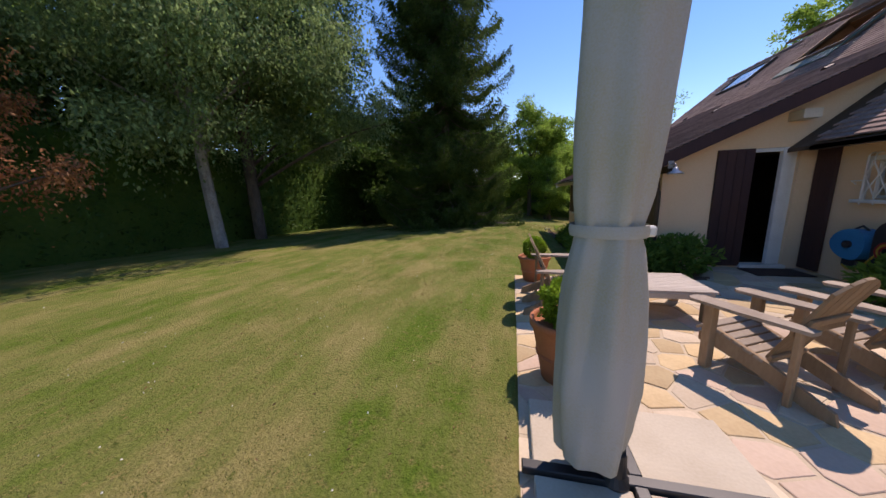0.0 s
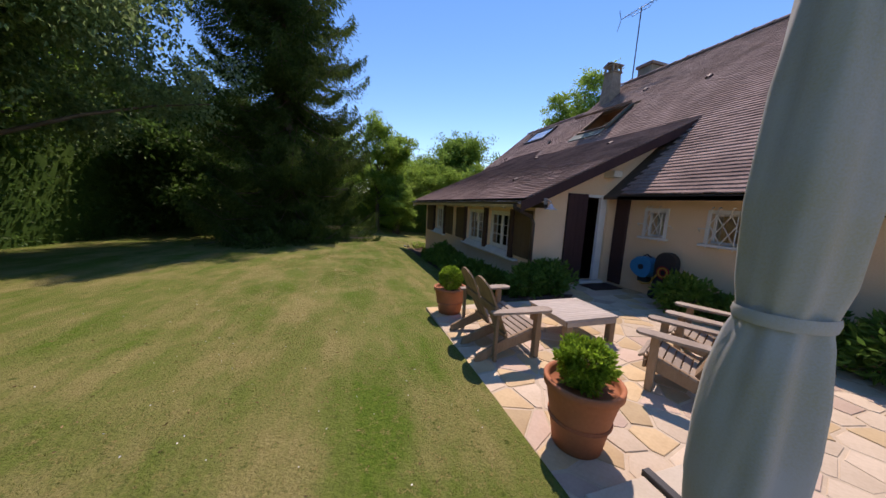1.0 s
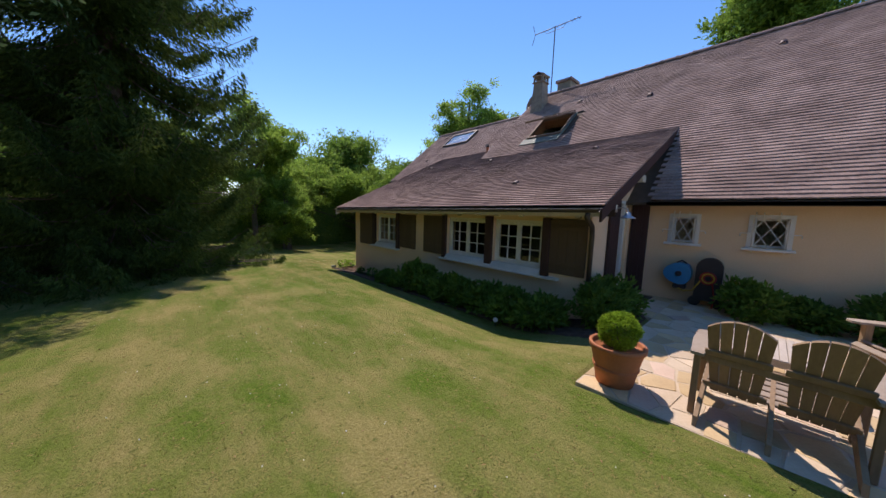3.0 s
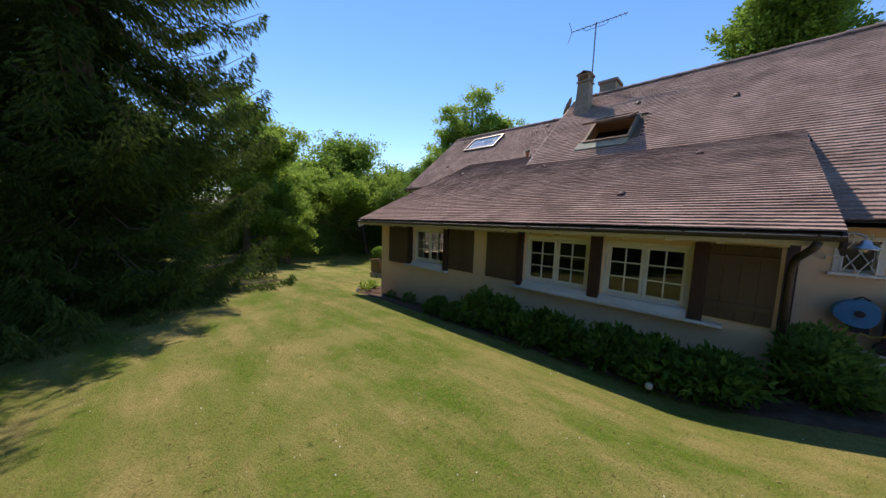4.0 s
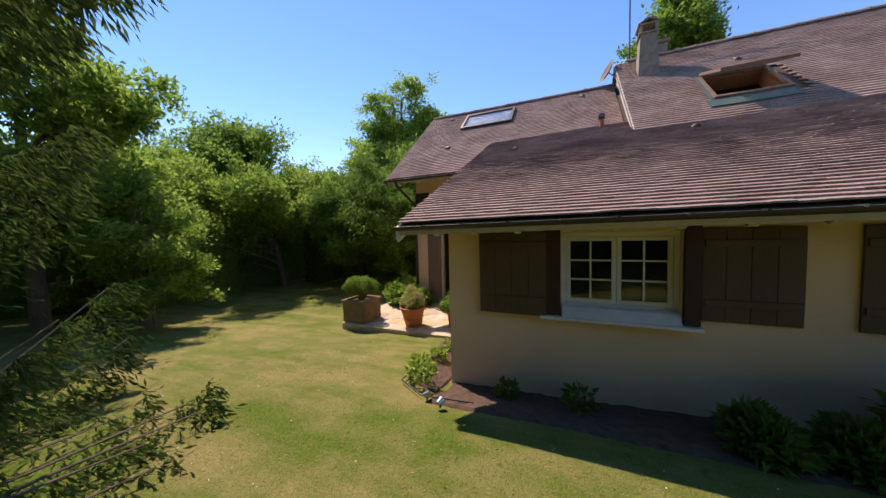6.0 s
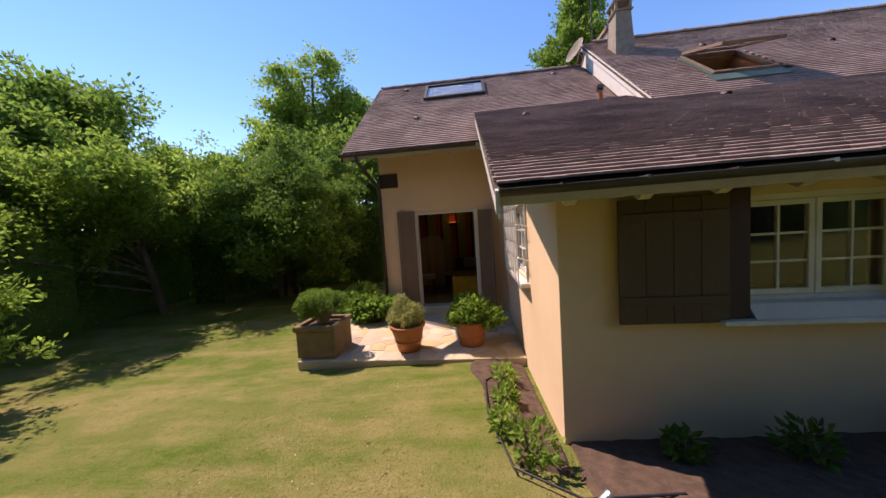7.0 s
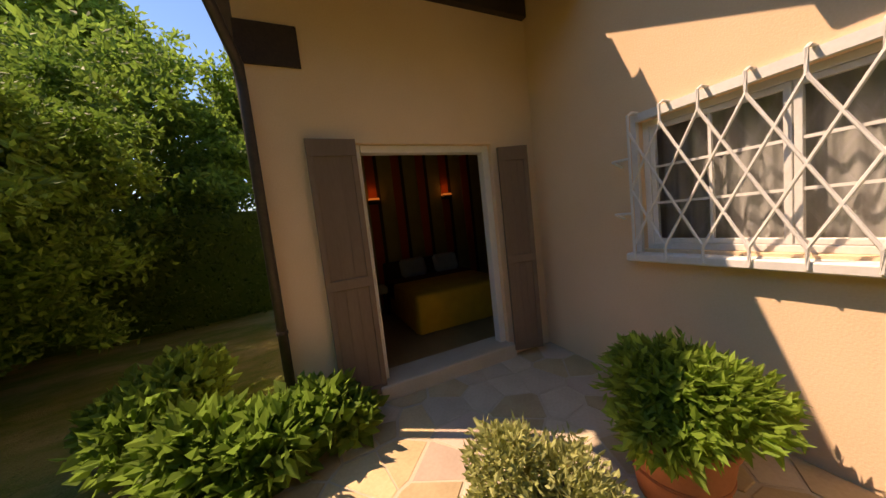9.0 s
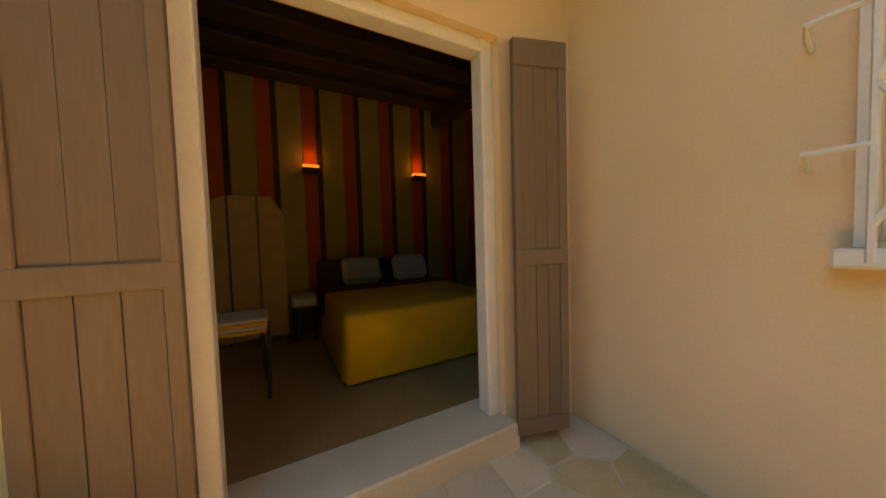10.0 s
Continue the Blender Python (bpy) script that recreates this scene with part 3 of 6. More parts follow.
bm = tube(bmesh.new(), [(7.385, 21.35, 3.0), (7.40, 21.33, 2.88), (7.85, 21.20, 2.55), (8.20, 21.12, 2.30), (8.22, 21.12, 2.1), (8.22, 21.12, -1.0)], 0.042, 12)
smooth(part("downpipe", bm, ZINC, house, "dark metal downpipe at the wing corner"))
part("downpipe_collar", tube(bmesh.new(), [(8.22, 21.12, 0.0), (8.22, 21.12, 0.03)], 0.05, 12), ZINC, house)
bm = tube(bmesh.new(), [(2.91, 9.06, 1.50), (2.93, 9.08, 1.44), (3.36, 9.15, 1.28), (3.44, 9.17, 1.14), (3.44, 9.17, -0.75)], 0.04, 12)
smooth(part("downpipe", bm, ZINC, house, "dark metal downpipe at the patio corner"))


def bar(bm, a, b, r=0.008, seg=6):
    return tube(bm, [a, b], r, seg)


def ring_frame(place, a0, a1, z0, z1, s, d0, d1):
    """One closed rectangular frame with mitred corners and a small chamfer on its front edge."""
    bm = bmesh.new()
    loops = []
    for inset, d in ((0.0, d1), (0.0, d0 + 0.004), (0.004, d0), (s - 0.004, d0), (s, d0 + 0.004), (s, d1)):
        corners = ((a0 + inset, z0 + inset), (a1 - inset, z0 + inset), (a1 - inset, z1 - inset), (a0 + inset, z1 - inset))
        loops.append([bm.verts.new(place((a, d, z), (a, d, z))[0]) for a, z in corners])
    for one, two in zip(loops, loops[1:] + loops[:1]):
        for k in range(4):
            bm.faces.new((one[k], one[(k + 1) % 4], two[(k + 1) % 4], two[k]))
    bmesh.ops.recalc_face_normals(bm, faces=bm.faces[:])
    return bm


def frame_on(kind, plane, a0, a1, z0, z1, out, depth=0.06, stile=0.055, s=0.05, leaves=2, columns=2, rows=3, recess=0.08, label="white casement window", backing=None):
    """Casement window in a wall; kind 'x' lies on a plane x = plane facing -x, 'y' on y = plane facing +y."""
    def place(lo, hi):
        (a, d, z), (b, e, w) = lo, hi
        if kind == "x":
            return (plane + d, a, z), (plane + e, b, w)
        return (a, plane - e, z), (b, plane - d, w)

    win = part("window", ring_frame(place, a0, a1, z0, z1, stile, recess, recess + depth), WHITE, house, label)
    inner0, inner1 = a0 + stile, a1 - stile
    w = (inner1 - inner0) / leaves
    for i in range(leaves):
        l0, l1 = inner0 + i * w + 0.003, inner0 + (i + 1) * w - 0.003
        lo, hi = z0 + stile + 0.003, z1 - stile - 0.003
        d0, d1 = recess + 0.008, recess + 0.05
        part("casement", ring_frame(place, l0, l1, lo, hi, s, d0, d1), WHITE, win)
        for c in range(1, columns):
            x = l0 + s + (l1 - l0 - 2 * s) * c / columns
            part("muntin", boxes(place((x - 0.010, d0 + 0.006, lo + s), (x + 0.010, d1 - 0.006, hi - s))), WHITE, win)
        for r in range(1, rows):
            z = lo + s + (hi - lo - 2 * s) * r / rows
            part("muntin", boxes(place((l0 + s, d0 + 0.008, z - 0.010), (l1 - s, d1 - 0.008, z + 0.010))), WHITE, win)
        for c in range(columns):
            for r in range(rows):
                pa, pb = [l0 + s + (l1 - l0 - 2 * s) * k / columns for k in (c, c + 1)]
                za, zb = [lo + s + (hi - lo - 2 * s) * k / rows for k in (r, r + 1)]
                pane = part("pane", boxes(place((pa, recess + 0.026, za), (pb, recess + 0.030, zb))), GLASS, win)
                pane.visible_shadow = False
    return win


for a0, a1 in (WIN_A, WIN_B, WIN_C):
    frame_on("x", 3.5, a0, a1, WZ0, WZ1, -1)
part("window_sill", boxes(((3.37, 14.97, 0.225), (3.66, 16.68, 0.27)), bevel=0.008), WHITE, house)
part("window_sill", boxes(((3.37, 9.72, 0.235), (3.66, 13.02, 0.28)), bevel=0.008), WHITE, house)
for y0, y1, z in ((15.16, 16.41, 0.27), (10.12, 12.82, 0.28)):
    part("window_apron", prism(bmesh.new(), [(3.40, y0, z), (3.40, y0, z + 0.012), (3.49, y0, 0.385), (3.62, y0, 0.40), (3.62, y0, z)], (0, y1 - y0, 0)), WHITE, house, "sloped white sill board below a window")
for y0, y1 in ((16.43, 16.63), (14.99, 15.14), (12.84, 12.97), (11.33, 11.52), (9.94, 10.10)):
    part("window_post", boxes(((3.43, y0, 0.275), (3.52, y1, 1.40)), bevel=0.006), MAROON, house, "maroon timber post beside a window")


def shutter(y0, y1, z0, z1, x=3.5, boards=4, mat=SHUTTER, label="closed-back brown plank shutter opened against the wall", parent=None):
    body = part("shutter", boxes(((x - 0.032, y0, z0 + 0.14), (x - 0.008, y0 + 0.012, z1 - 0.14))), mat, parent or house, label)
    w = (y1 - y0) / boards
    for i in range(boards):
        part("board", boxes(((x - 0.034, y0 + i * w + 0.002, z0), (x - 0.008, y0 + (i + 1) * w - 0.002, z1)), bevel=0.003), mat, body)
    for z in (z0 + 0.17, z1 - 0.20):
        part("batten", boxes(((x - 0.052, y0 + 0.02, z), (x - 0.034, y1 - 0.02, z + 0.075)), bevel=0.003), mat, body)
    return body


shutter(16.60, 17.50, 0.25, 1.36, x=3.455)
shutter(14.16, 14.98, 0.34, 1.36)
shutter(12.98, 13.78, 0.34, 1.36)
shutter(9.26, 9.95, 0.36, 1.39)

# gable window with its white lattice
frame_on("y", 18.0, 5.14, 6.97, 0.38, 1.52, 1, leaves=2, columns=2, rows=3, recess=0.06, stile=0.05, s=0.04, label="white two-leaf gable window behind a lattice")
for lo, hi in (((5.08, 17.99, 0.36), (5.14, 18.03, 1.59)), ((6.97, 17.99, 0.36), (7.02, 18.03, 1.59)), ((5.14, 17.99, 1.52), (6.97, 18.03, 1.59))):
    part("window_surround", boxes((lo, hi)), WHITE, house)
part("window_sill", boxes(((5.01, 17.95, 0.285), (7.06, 18.13, 0.355)), bevel=0.01), WHITE, house)


def lattice(axis, plane, a0, a1, z0, z1, n, off, label, side_ties=(0.35, 0.72), r=0.011):
    """Zigzag bars standing off a window; ends hooked back to the wall."""
    sign = 1 if axis == "y" else -1

    def at(a, d, z):
        return (a, plane + sign * d, z) if axis == "y" else (plane + sign * d, a, z)

    grille = part("window_grille", bar(bmesh.new(), at(a0, off, z0), at(a0, off, z0 + 0.001), 0.002), WHITE, house, label)
    step = (a1 - a0) / n
    h = z1 - z0
    for i in range(n + 1):
        for sgn in (1, -1):
            pts, a = [], a0 + i * step
            levels = 4 if n > 3 else 3
            zz = [z0 + h * (0.06 + 0.88 * k / levels) for k in range(levels + 1)]
            pts = [at(a, off, z0 - 0.06), at(a, off, zz[0])] if sgn == 1 else [at(a, off, zz[0])]
            ok = True
            for k in range(1, levels + 1):
                a2 = a0 + i * step + (sgn * step * 0.5 if k % 2 else 0)
                if a2 < a0 - 1e-6 or a2 > a1 + 1e-6:
                    a2 = min(max(a2, a0), a1)
                pts.append(at(a2, off, zz[k]))
            if sgn == 1:
                end = pts[-1]
                last_a = a0 + i * step + (step * 0.5 if levels % 2 else 0)
                last_a = min(last_a, a1)
                pts += [at(last_a, off, z1 + 0.07), at(last_a, off * 0.6, z1 + 0.10), at(last_a, 0.0, z1 + 0.10)]
            part("bar", tube(bmesh.new(), pts, r, 6), WHITE, grille)
    for f in side_ties:
        z = z0 + h * f
        for a, s in ((a0, -1), (a1, 1)):
            part("bar", tube(bmesh.new(), [at(a, off, z), at(a + s * 0.16, off, z), at(a + s * 0.17, off * 0.5, z - 0.02), at(a + s * 0.17, 0, z - 0.05)], r, 6), WHITE, grille)
    return grille


lattice("y", 18.0, 5.17, 6.97, 0.37, 1.50, 7, 0.14, "white steel diamond lattice on the gable window", side_ties=(0.31, 0.74), r=0.012)
for h0, h1, z0, z1 in G_WINDOWS:
    frame_on("x", X_PATIO, h0, h1, z0, z1, -1, leaves=1, columns=1, rows=1, recess=0.07, stile=0.018, s=0.016, label="small white patio window")
    for lo, hi in (((X_PATIO - 0.015, h0 - 0.06, z0 - 0.02), (X_PATIO + 0.005, h0, z1 + 0.06)), ((X_PATIO - 0.015, h1, z0 - 0.02), (X_PATIO + 0.005, h1 + 0.06, z1 + 0.06)), ((X_PATIO - 0.015, h0, z1), (X_PATIO + 0.005, h1, z1 + 0.06))):
        part("window_surround", boxes((lo, hi)), WHITE, house)
    part("window_sill", boxes(((X_PATIO - 0.08, h0 - 0.11, z0 - 0.06), (X_PATIO + 0.06, h1 + 0.11, z0 - 0.015)), bevel=0.006), WHITE, house)
    lattice("x", X_PATIO, h0 + 0.02, h1 - 0.02, z0 - 0.02, z1, 2, 0.07, "white diamond lattice on a small window", side_ties=(0.5,), r=0.008)

# patio door
P = PATIO_Z
part("door_frame", boxes(((5.19, Y_END + 0.01, P + 0.055), (5.30, Y_END + 0.09, 1.80)), ((5.30, Y_END + 0.05, P + 0.055), (5.40, Y_END + 0.09, 1.80)), ((4.81, Y_END + 0.02, 1.74), (5.19, Y_END + 0.08, 1.80)), ((4.76, Y_END + 0.02, P + 0.055), (4.81, Y_END + 0.08, 1.80)), ((4.76, Y_END - 0.10, P), (5.40, Y_END + 0.08, P + 0.055)), bevel=0.005), WHITE, house, "white frame of the open patio door")
body = part("shutter", boxes(((4.27, Y_END - 0.04, P + 0.02), (4.78, Y_END - 0.005, 1.80)), bevel=0.004), MAROON, house, "maroon plank shutter beside the patio door")
for i in range(4):
    part("board", boxes(((4.275 + i * 0.126, Y_END - 0.052, P + 0.03), (4.275 + i * 0.126 + 0.12, Y_END - 0.04, 1.79))), MAROON, body)
body = part("shutter", boxes(((5.61, 8.88, P + 0.02), (5.65, Y_END - 0.02, 1.76)), bevel=0.004), MAROON, house, "maroon plank shutter folded onto the patio wall")
for i in range(3):
    part("board", boxes(((5.598, 8.885 + i * 0.105, P + 0.03), (5.61, 8.885 + i * 0.105 + 0.10, 1.75))), MAROON, body)
tagged(part("door_mat", boxes(((4.70, 8.62, P - 0.004), (5.45, 9.08, P + 0.012)), bevel=0.004), MAROON), "dark red mat before the patio door", "mat")

# bedroom door
part("door_frame", boxes(((8.36, 18.66, -0.79), (8.48, 18.75, 1.70)), ((8.36, 20.20, -0.79), (8.48, 20.29, 1.70)), ((8.36, 18.75, 1.62), (8.48, 20.20, 1.70)), bevel=0.008), WHITE, house, "white-painted bedroom door frame")
part("door_sill", boxes(((8.20, 18.62, -0.96), (8.595, 20.33, -0.77)), bevel=0.012), SLAB, house, "pale stone threshold of the bedroom door")


def panel_shutter(m, width, height, label):
    """Tall two-part shutter: planks in a frame with a middle rail; built at the origin, hinge on x = 0, facing -y."""
    body = part("shutter", boxes(((0, -0.012, 0), (width, 0.012, height))), OLDSHUTTER, house, label)
    body.matrix_local = m
    for z0, z1 in ((0.0, 0.10), (height * 0.44, height * 0.44 + 0.10), (height - 0.16, height)):
        part("rail", boxes(((0.0, -0.032, z0), (width, -0.012, z1)), bevel=0.004), OLDSHUTTER, body)
    for x0, x1 in ((0.0, 0.055), (width - 0.055, width)):
        part("stile", boxes(((x0, -0.030, 0.1), (x1, -0.012, height - 0.16)), bevel=0.004), OLDSHUTTER, body)
    k = 3
    for i in range(k):
        a, b = [0.055 + (width - 0.11) * j / k for j in (i, i + 1)]
        part("board", boxes(((a + 0.003, -0.02, 0.1), (b - 0.003, -0.011, height * 0.44))), OLDSHUTTER, body)
        part("board", boxes(((a + 0.001, -0.017, height * 0.44 + 0.1), (b - 0.001, -0.011, height - 0.16))), OLDSHUTTER, body)
    return body


panel_shutter(pose(8.255, 20.71, -0.84, 0, 0, -90), 0.45, 2.56, "faded brown panelled shutter opened against the bedroom wall")
panel_shutter(pose(8.10, 18.30, -0.84, 0, 0, 73) @ pose(0.36, 0, 0, 0, 0, 180), 0.36, 2.47, "faded brown shutter standing ajar in the corner")

# room behind the patio door: added wall and floor, coloured dark for its shade
part("inner_wall", boxes(((6.6, 9.4, -0.3), (6.75, 17.7, 3.0))), DARKWOOD, house, "added partition, coloured dark for the shaded interior")
part("inner_floor", boxes(((3.8, 9.5, -0.30), (6.6, 17.7, -0.16))), DARKWOOD, house, "added floor, coloured dark for the shaded interior")

# chimney, skylights, small roof fittings
chimney = part("chimney", bmesh.new(), CHIMNEY, house, "tapered rendered chimney with a small roofed cap")
bm = bmesh.new()
c = [(9.70, 13.95), (10.45, 13.95), (10.45, 14.65), (9.70, 14.65)]
t = [(9.82, 14.05), (10.36, 14.05), (10.36, 14.55), (9.82, 14.55)]
lo = [bm.verts.new((x, y, 5.2)) for x, y in c]
hi = [bm.verts.new((x, y, 7.30)) for x, y in t]
bm.faces.new(hi)
for i in range(4):
    bm.faces.new((lo[i], lo[(i + 1) % 4], hi[(i + 1) % 4], hi[i]))
part("shaft", bm, CHIMNEY, chimney)
part("cap", boxes(((9.76, 13.99, 7.30), (10.42, 14.61, 7.36)), ((9.76, 13.99, 7.62), (10.42, 14.61, 7.68)), bevel=0.01), CHIMNEY, chimney)
for x in (9.80, 10.05, 10.30):
    for y in (14.03, 14.49):
        part("pillar", boxes(((x, y, 7.36), (x + 0.08, y + 0.08, 7.62))), CHIMNEY, chimney)
bm = bmesh.new()
for y0, y1, s in ((13.97, 14.32, 1), (14.63, 14.28, -1)):
    prism(bm, [(9.74, y0, 7.66), (10.44, y0, 7.66), (10.44, y1, 7.82), (9.74, y1, 7.82)], (0, 0, 0.03))
part("cap_roof", bm, TILE_PIECE, chimney)
chimney.matrix_local = pose(10.07, 14.30, 5.8) @ Matrix.Diagonal((0.8, 0.8, 0.76, 1)) @ pose(-10.07, -14.30, -5.8)
stub = part("chimney", boxes(((11.2, 13.55, 6.0), (11.9, 14.15, 7.25)), bevel=0.02), CHIMNEY, house, "low brick chimney behind the ridge")
part("cap", boxes(((11.14, 13.49, 7.25), (11.96, 14.21, 7.35))), TILE_PIECE, stub)


def on_roof(z_of, slope, x, y):
    """Frame of a roof plane at x, y: local x along the ridge, y up the slope, z outward."""
    s = math.atan(slope)
    return Matrix(((0, math.cos(s), -math.sin(s), x), (-1, 0, 0, y), (0, math.sin(s), math.cos(s), z_of(x)), (0, 0, 0, 1)))


velux = part("roof_window", boxes(((-0.82, -0.04, -0.02), (-0.74, 1.34, 0.09)), ((0.74, -0.04, -0.02), (0.82, 1.34, 0.09)), ((-0.74, -0.04, -0.02), (0.74, 0.04, 0.09)), ((-0.74, 1.26, -0.02), (0.74, 1.34, 0.09))), OLDPINE, house, "open pine roof window with green flashing")
velux.matrix_local = on_roof(main_z, 0.859, 7.99, 12.80) @ Matrix.Diagonal((0.78, 1, 1, 1))
part("flashing", boxes(((-1.0, -0.42, 0.03), (0.86, -0.05, 0.05)), ((-0.88, -0.05, 0.03), (-0.82, 1.34, 0.06)), ((0.82, -0.05, 0.03), (0.88, 1.34, 0.06))), COPPER, velux)
part("lining", boxes(((-0.74, 1.24, -0.30), (0.74, 1.26, 0.0)), ((-0.76, 0.04, -0.3), (-0.74, 1.26, 0.03)), ((0.74, 0.04, -0.3), (0.76, 1.26, 0.03))), PINE, velux)
sash = part("sash", boxes(((-0.78, -1.30, 0), (-0.70, 0, 0.06)), ((0.70, -1.30, 0), (0.78, 0, 0.06)), ((-0.70, -0.08, 0), (0.70, 0, 0.06)), ((-0.70, -1.30, 0), (0.70, -1.22, 0.06))), OLDPINE, velux)
sash.matrix_local = pose(0, 1.36, 0.10, -20, 0, 0)
part("pane", boxes(((-0.70, -1.22, 0.03), (0.70, -0.08, 0.045))), GLASS, sash)
skylight = part("skylight", boxes(((-0.92, -0.02, 0.0), (-0.84, 1.14, 0.10)), ((0.84, -0.02, 0.0), (0.92, 1.14, 0.10)), ((-0.84, -0.02, 0.0), (0.84, 0.06, 0.10)), ((-0.84, 1.06, 0.0), (0.84, 1.14, 0.10))), ZINC, house, "closed skylight reflecting the bright sky")
skylight.matrix_local = on_roof(wing_z, 0.86, 9.84, 19.12)
part("pane", boxes(((-0.84, 0.06, 0.05), (0.84, 1.06, 0.07))), GLASS, skylight)
# white sheet under the pane stands in for the bright sky's reflection
part("sky_reflection_sheet", boxes(((-0.84, 0.06, 0.02), (0.84, 1.06, 0.03))), WHITE, skylight)
for z_of, slope, x, y in ((main_z, 0.859, 9.08, 10.0), (main_z, 0.859, 9.7, 12.4), (main_z, 0.859, 10.15, 7.4), (wing_z, 0.86, 8.7, 20.1), (wing_z, 0.86, 10.7, 16.0), (wing_z, 0.86, 10.7, 20.7),
                       (lambda x: lean_z(x, 12), LEAN, 4.2, 11.3), (lambda x: lean_z(x, 14.4), LEAN, 6.7, 14.1), (lambda x: lean_z(x, 17.6), LEAN, 6.9, 17.6), (lambda x: lean_z(x, 11), LEAN, 6.4, 10.4)):
    bm = bmesh.new()
    outline = [(0.09 * math.cos(a), -0.02, 0.02 + 0.07 * math.sin(a)) for a in np.linspace(0, math.pi, 9)]
    inner = [(0.075 * math.cos(a), -0.02, 0.02 + 0.055 * math.sin(a)) for a in np.linspace(math.pi, 0, 9)]
    prism(bm, outline + inner, (0, 0.16, 0))
    v = part("vent_tile", bm, MAROON, house, "small hooded vent tile")
    v.matrix_local = on_roof(z_of, slope, x, y) @ Matrix.Diagonal((0.75, 0.8, 0.85, 1))
bm = tube(bmesh.new(), [(8.35, 15.6, 3.7), (8.35, 15.6, 4.25)], 0.055, 12)
part("vent_pipe", bm, TERRACOTTA, house, "stubby terracotta vent pipe with a cowl")
part("vent_cowl", tube(bmesh.new(), [(8.35, 15.6, 4.25), (8.35, 15.6, 4.31), (8.30, 15.6, 4.34)], 0.08, 12), DARKPLASTIC, house)

# round wall light beside the patio
bm = lathe(bmesh.new(), [(0.115, 0), (0.125, 0.02), (0.12, 0.035), (0.10, 0.04)], 32)
ring = part("wall_ring", bm, CREAM, house, "round cream bulkhead ring on the plaster")
ring.matrix_local = pose(X_PATIO, 5.585, 1.635, 0, -90, 0)
part("ring_centre", lathe(bmesh.new(), [(0.09, 0.038), (0.088, 0.05), (0.01, 0.052)], 32), MORTAR, ring)
part("ring_edge", lathe(bmesh.new(), [(0.10, 0.036), (0.10, 0.046), (0.088, 0.046), (0.088, 0.036)], 32), DARKWOOD, ring)

# ---- bedroom seen through the door ----
VOILE = material("grey_voile", (0.34, 0.33, 0.31), (0.26, 0.25, 0.235), scale=5, fine=90, rough=0.95, bump=0.2, translucent=0.2)
LINEN = material("beige_linen", (0.42, 0.31, 0.18), (0.35, 0.25, 0.14), scale=5, fine=90, rough=0.95, bump=0.2)
FLOORBOARD = material("bedroom_floor", (0.30, 0.20, 0.095), (0.20, 0.13, 0.06), scale=3, fine=40, rough=0.45, bump=0.1, stretch=(0.3, 1, 1))
STRIPE_OLIVE = material("olive_wall_stripe", (0.30, 0.25, 0.11), (0.25, 0.20, 0.09), scale=4, rough=0.9)
STRIPE_RED = material("rust_wall_stripe", (0.40, 0.085, 0.035), (0.32, 0.066, 0.028), scale=4, rough=0.9)
SPREAD = material("mustard_bedspread", (0.55, 0.30, 0.02), (0.44, 0.23, 0.015), scale=6, fine=80, rough=0.95, bump=0.4)
PILLOW = material("grey_pillow", (0.42, 0.43, 0.42), (0.34, 0.35, 0.34), scale=8, rough=0.95)
THROW = material("patterned_throw", (0.12, 0.03, 0.02), (0.05, 0.02, 0.015), scale=14, rough=0.95, bump=0.3)
floor = tagged(part("floor", boxes(((8.6, 15.6, -0.86), (11.5, 20.85, -0.80))), FLOORBOARD), "dark polished bedroom floor", "floor", kind="structure")
ceiling = tagged(part("ceiling", boxes(((8.6, 15.6, 2.66), (11.5, 20.85, 2.72))), CREAM), "plastered bedroom ceiling between dark beams", "ceiling", kind="structure")
inner_wall = tagged(part("wall_east", boxes(((11.3, 15.6, -0.86), (11.5, 20.85, 2.70))), STRIPE_OLIVE), "olive bedroom wall with rust-red stripes", "wall", kind="structure")
for i in range(9):
    y = 17.815 + (i - 3) * 0.533
    part("stripe", boxes(((11.285, y, -0.70), (11.3, y + 0.17, 2.66))), STRIPE_RED, inner_wall)
    part("stripe", boxes(((11.287, y - 0.07, -0.70), (11.3, y, 2.66))), DARKWOOD, inner_wall)
tagged(part("wall_south", boxes(((8.6, 15.4, -0.86), (11.5, 15.6, 2.70))), STRIPE_OLIVE), "olive bedroom end wall", "wall", kind="structure")
tagged(part("wall_north", boxes(((8.6, 20.80, -0.86), (11.5, 20.84, 2.70))), STRIPE_OLIVE), "olive bedroom side wall", "wall", kind="structure")
for i in range(5):
    x = 8.95 + i * 0.47
    tagged(part("ceiling_beam", boxes(((x, 17.62, 2.44), (x + 0.29, 20.80, 2.66)), bevel=0.02), DARKWOOD), "dark rough ceiling beam in the bedroom", "beam", "bedroom ceiling beams", "structure")
tagged(part("main_beam", boxes(((8.62, 17.40, 2.26), (11.3, 17.62, 2.66)), bevel=0.02), DARKWOOD), "thick dark main beam carrying the joists", "beam", kind="structure")

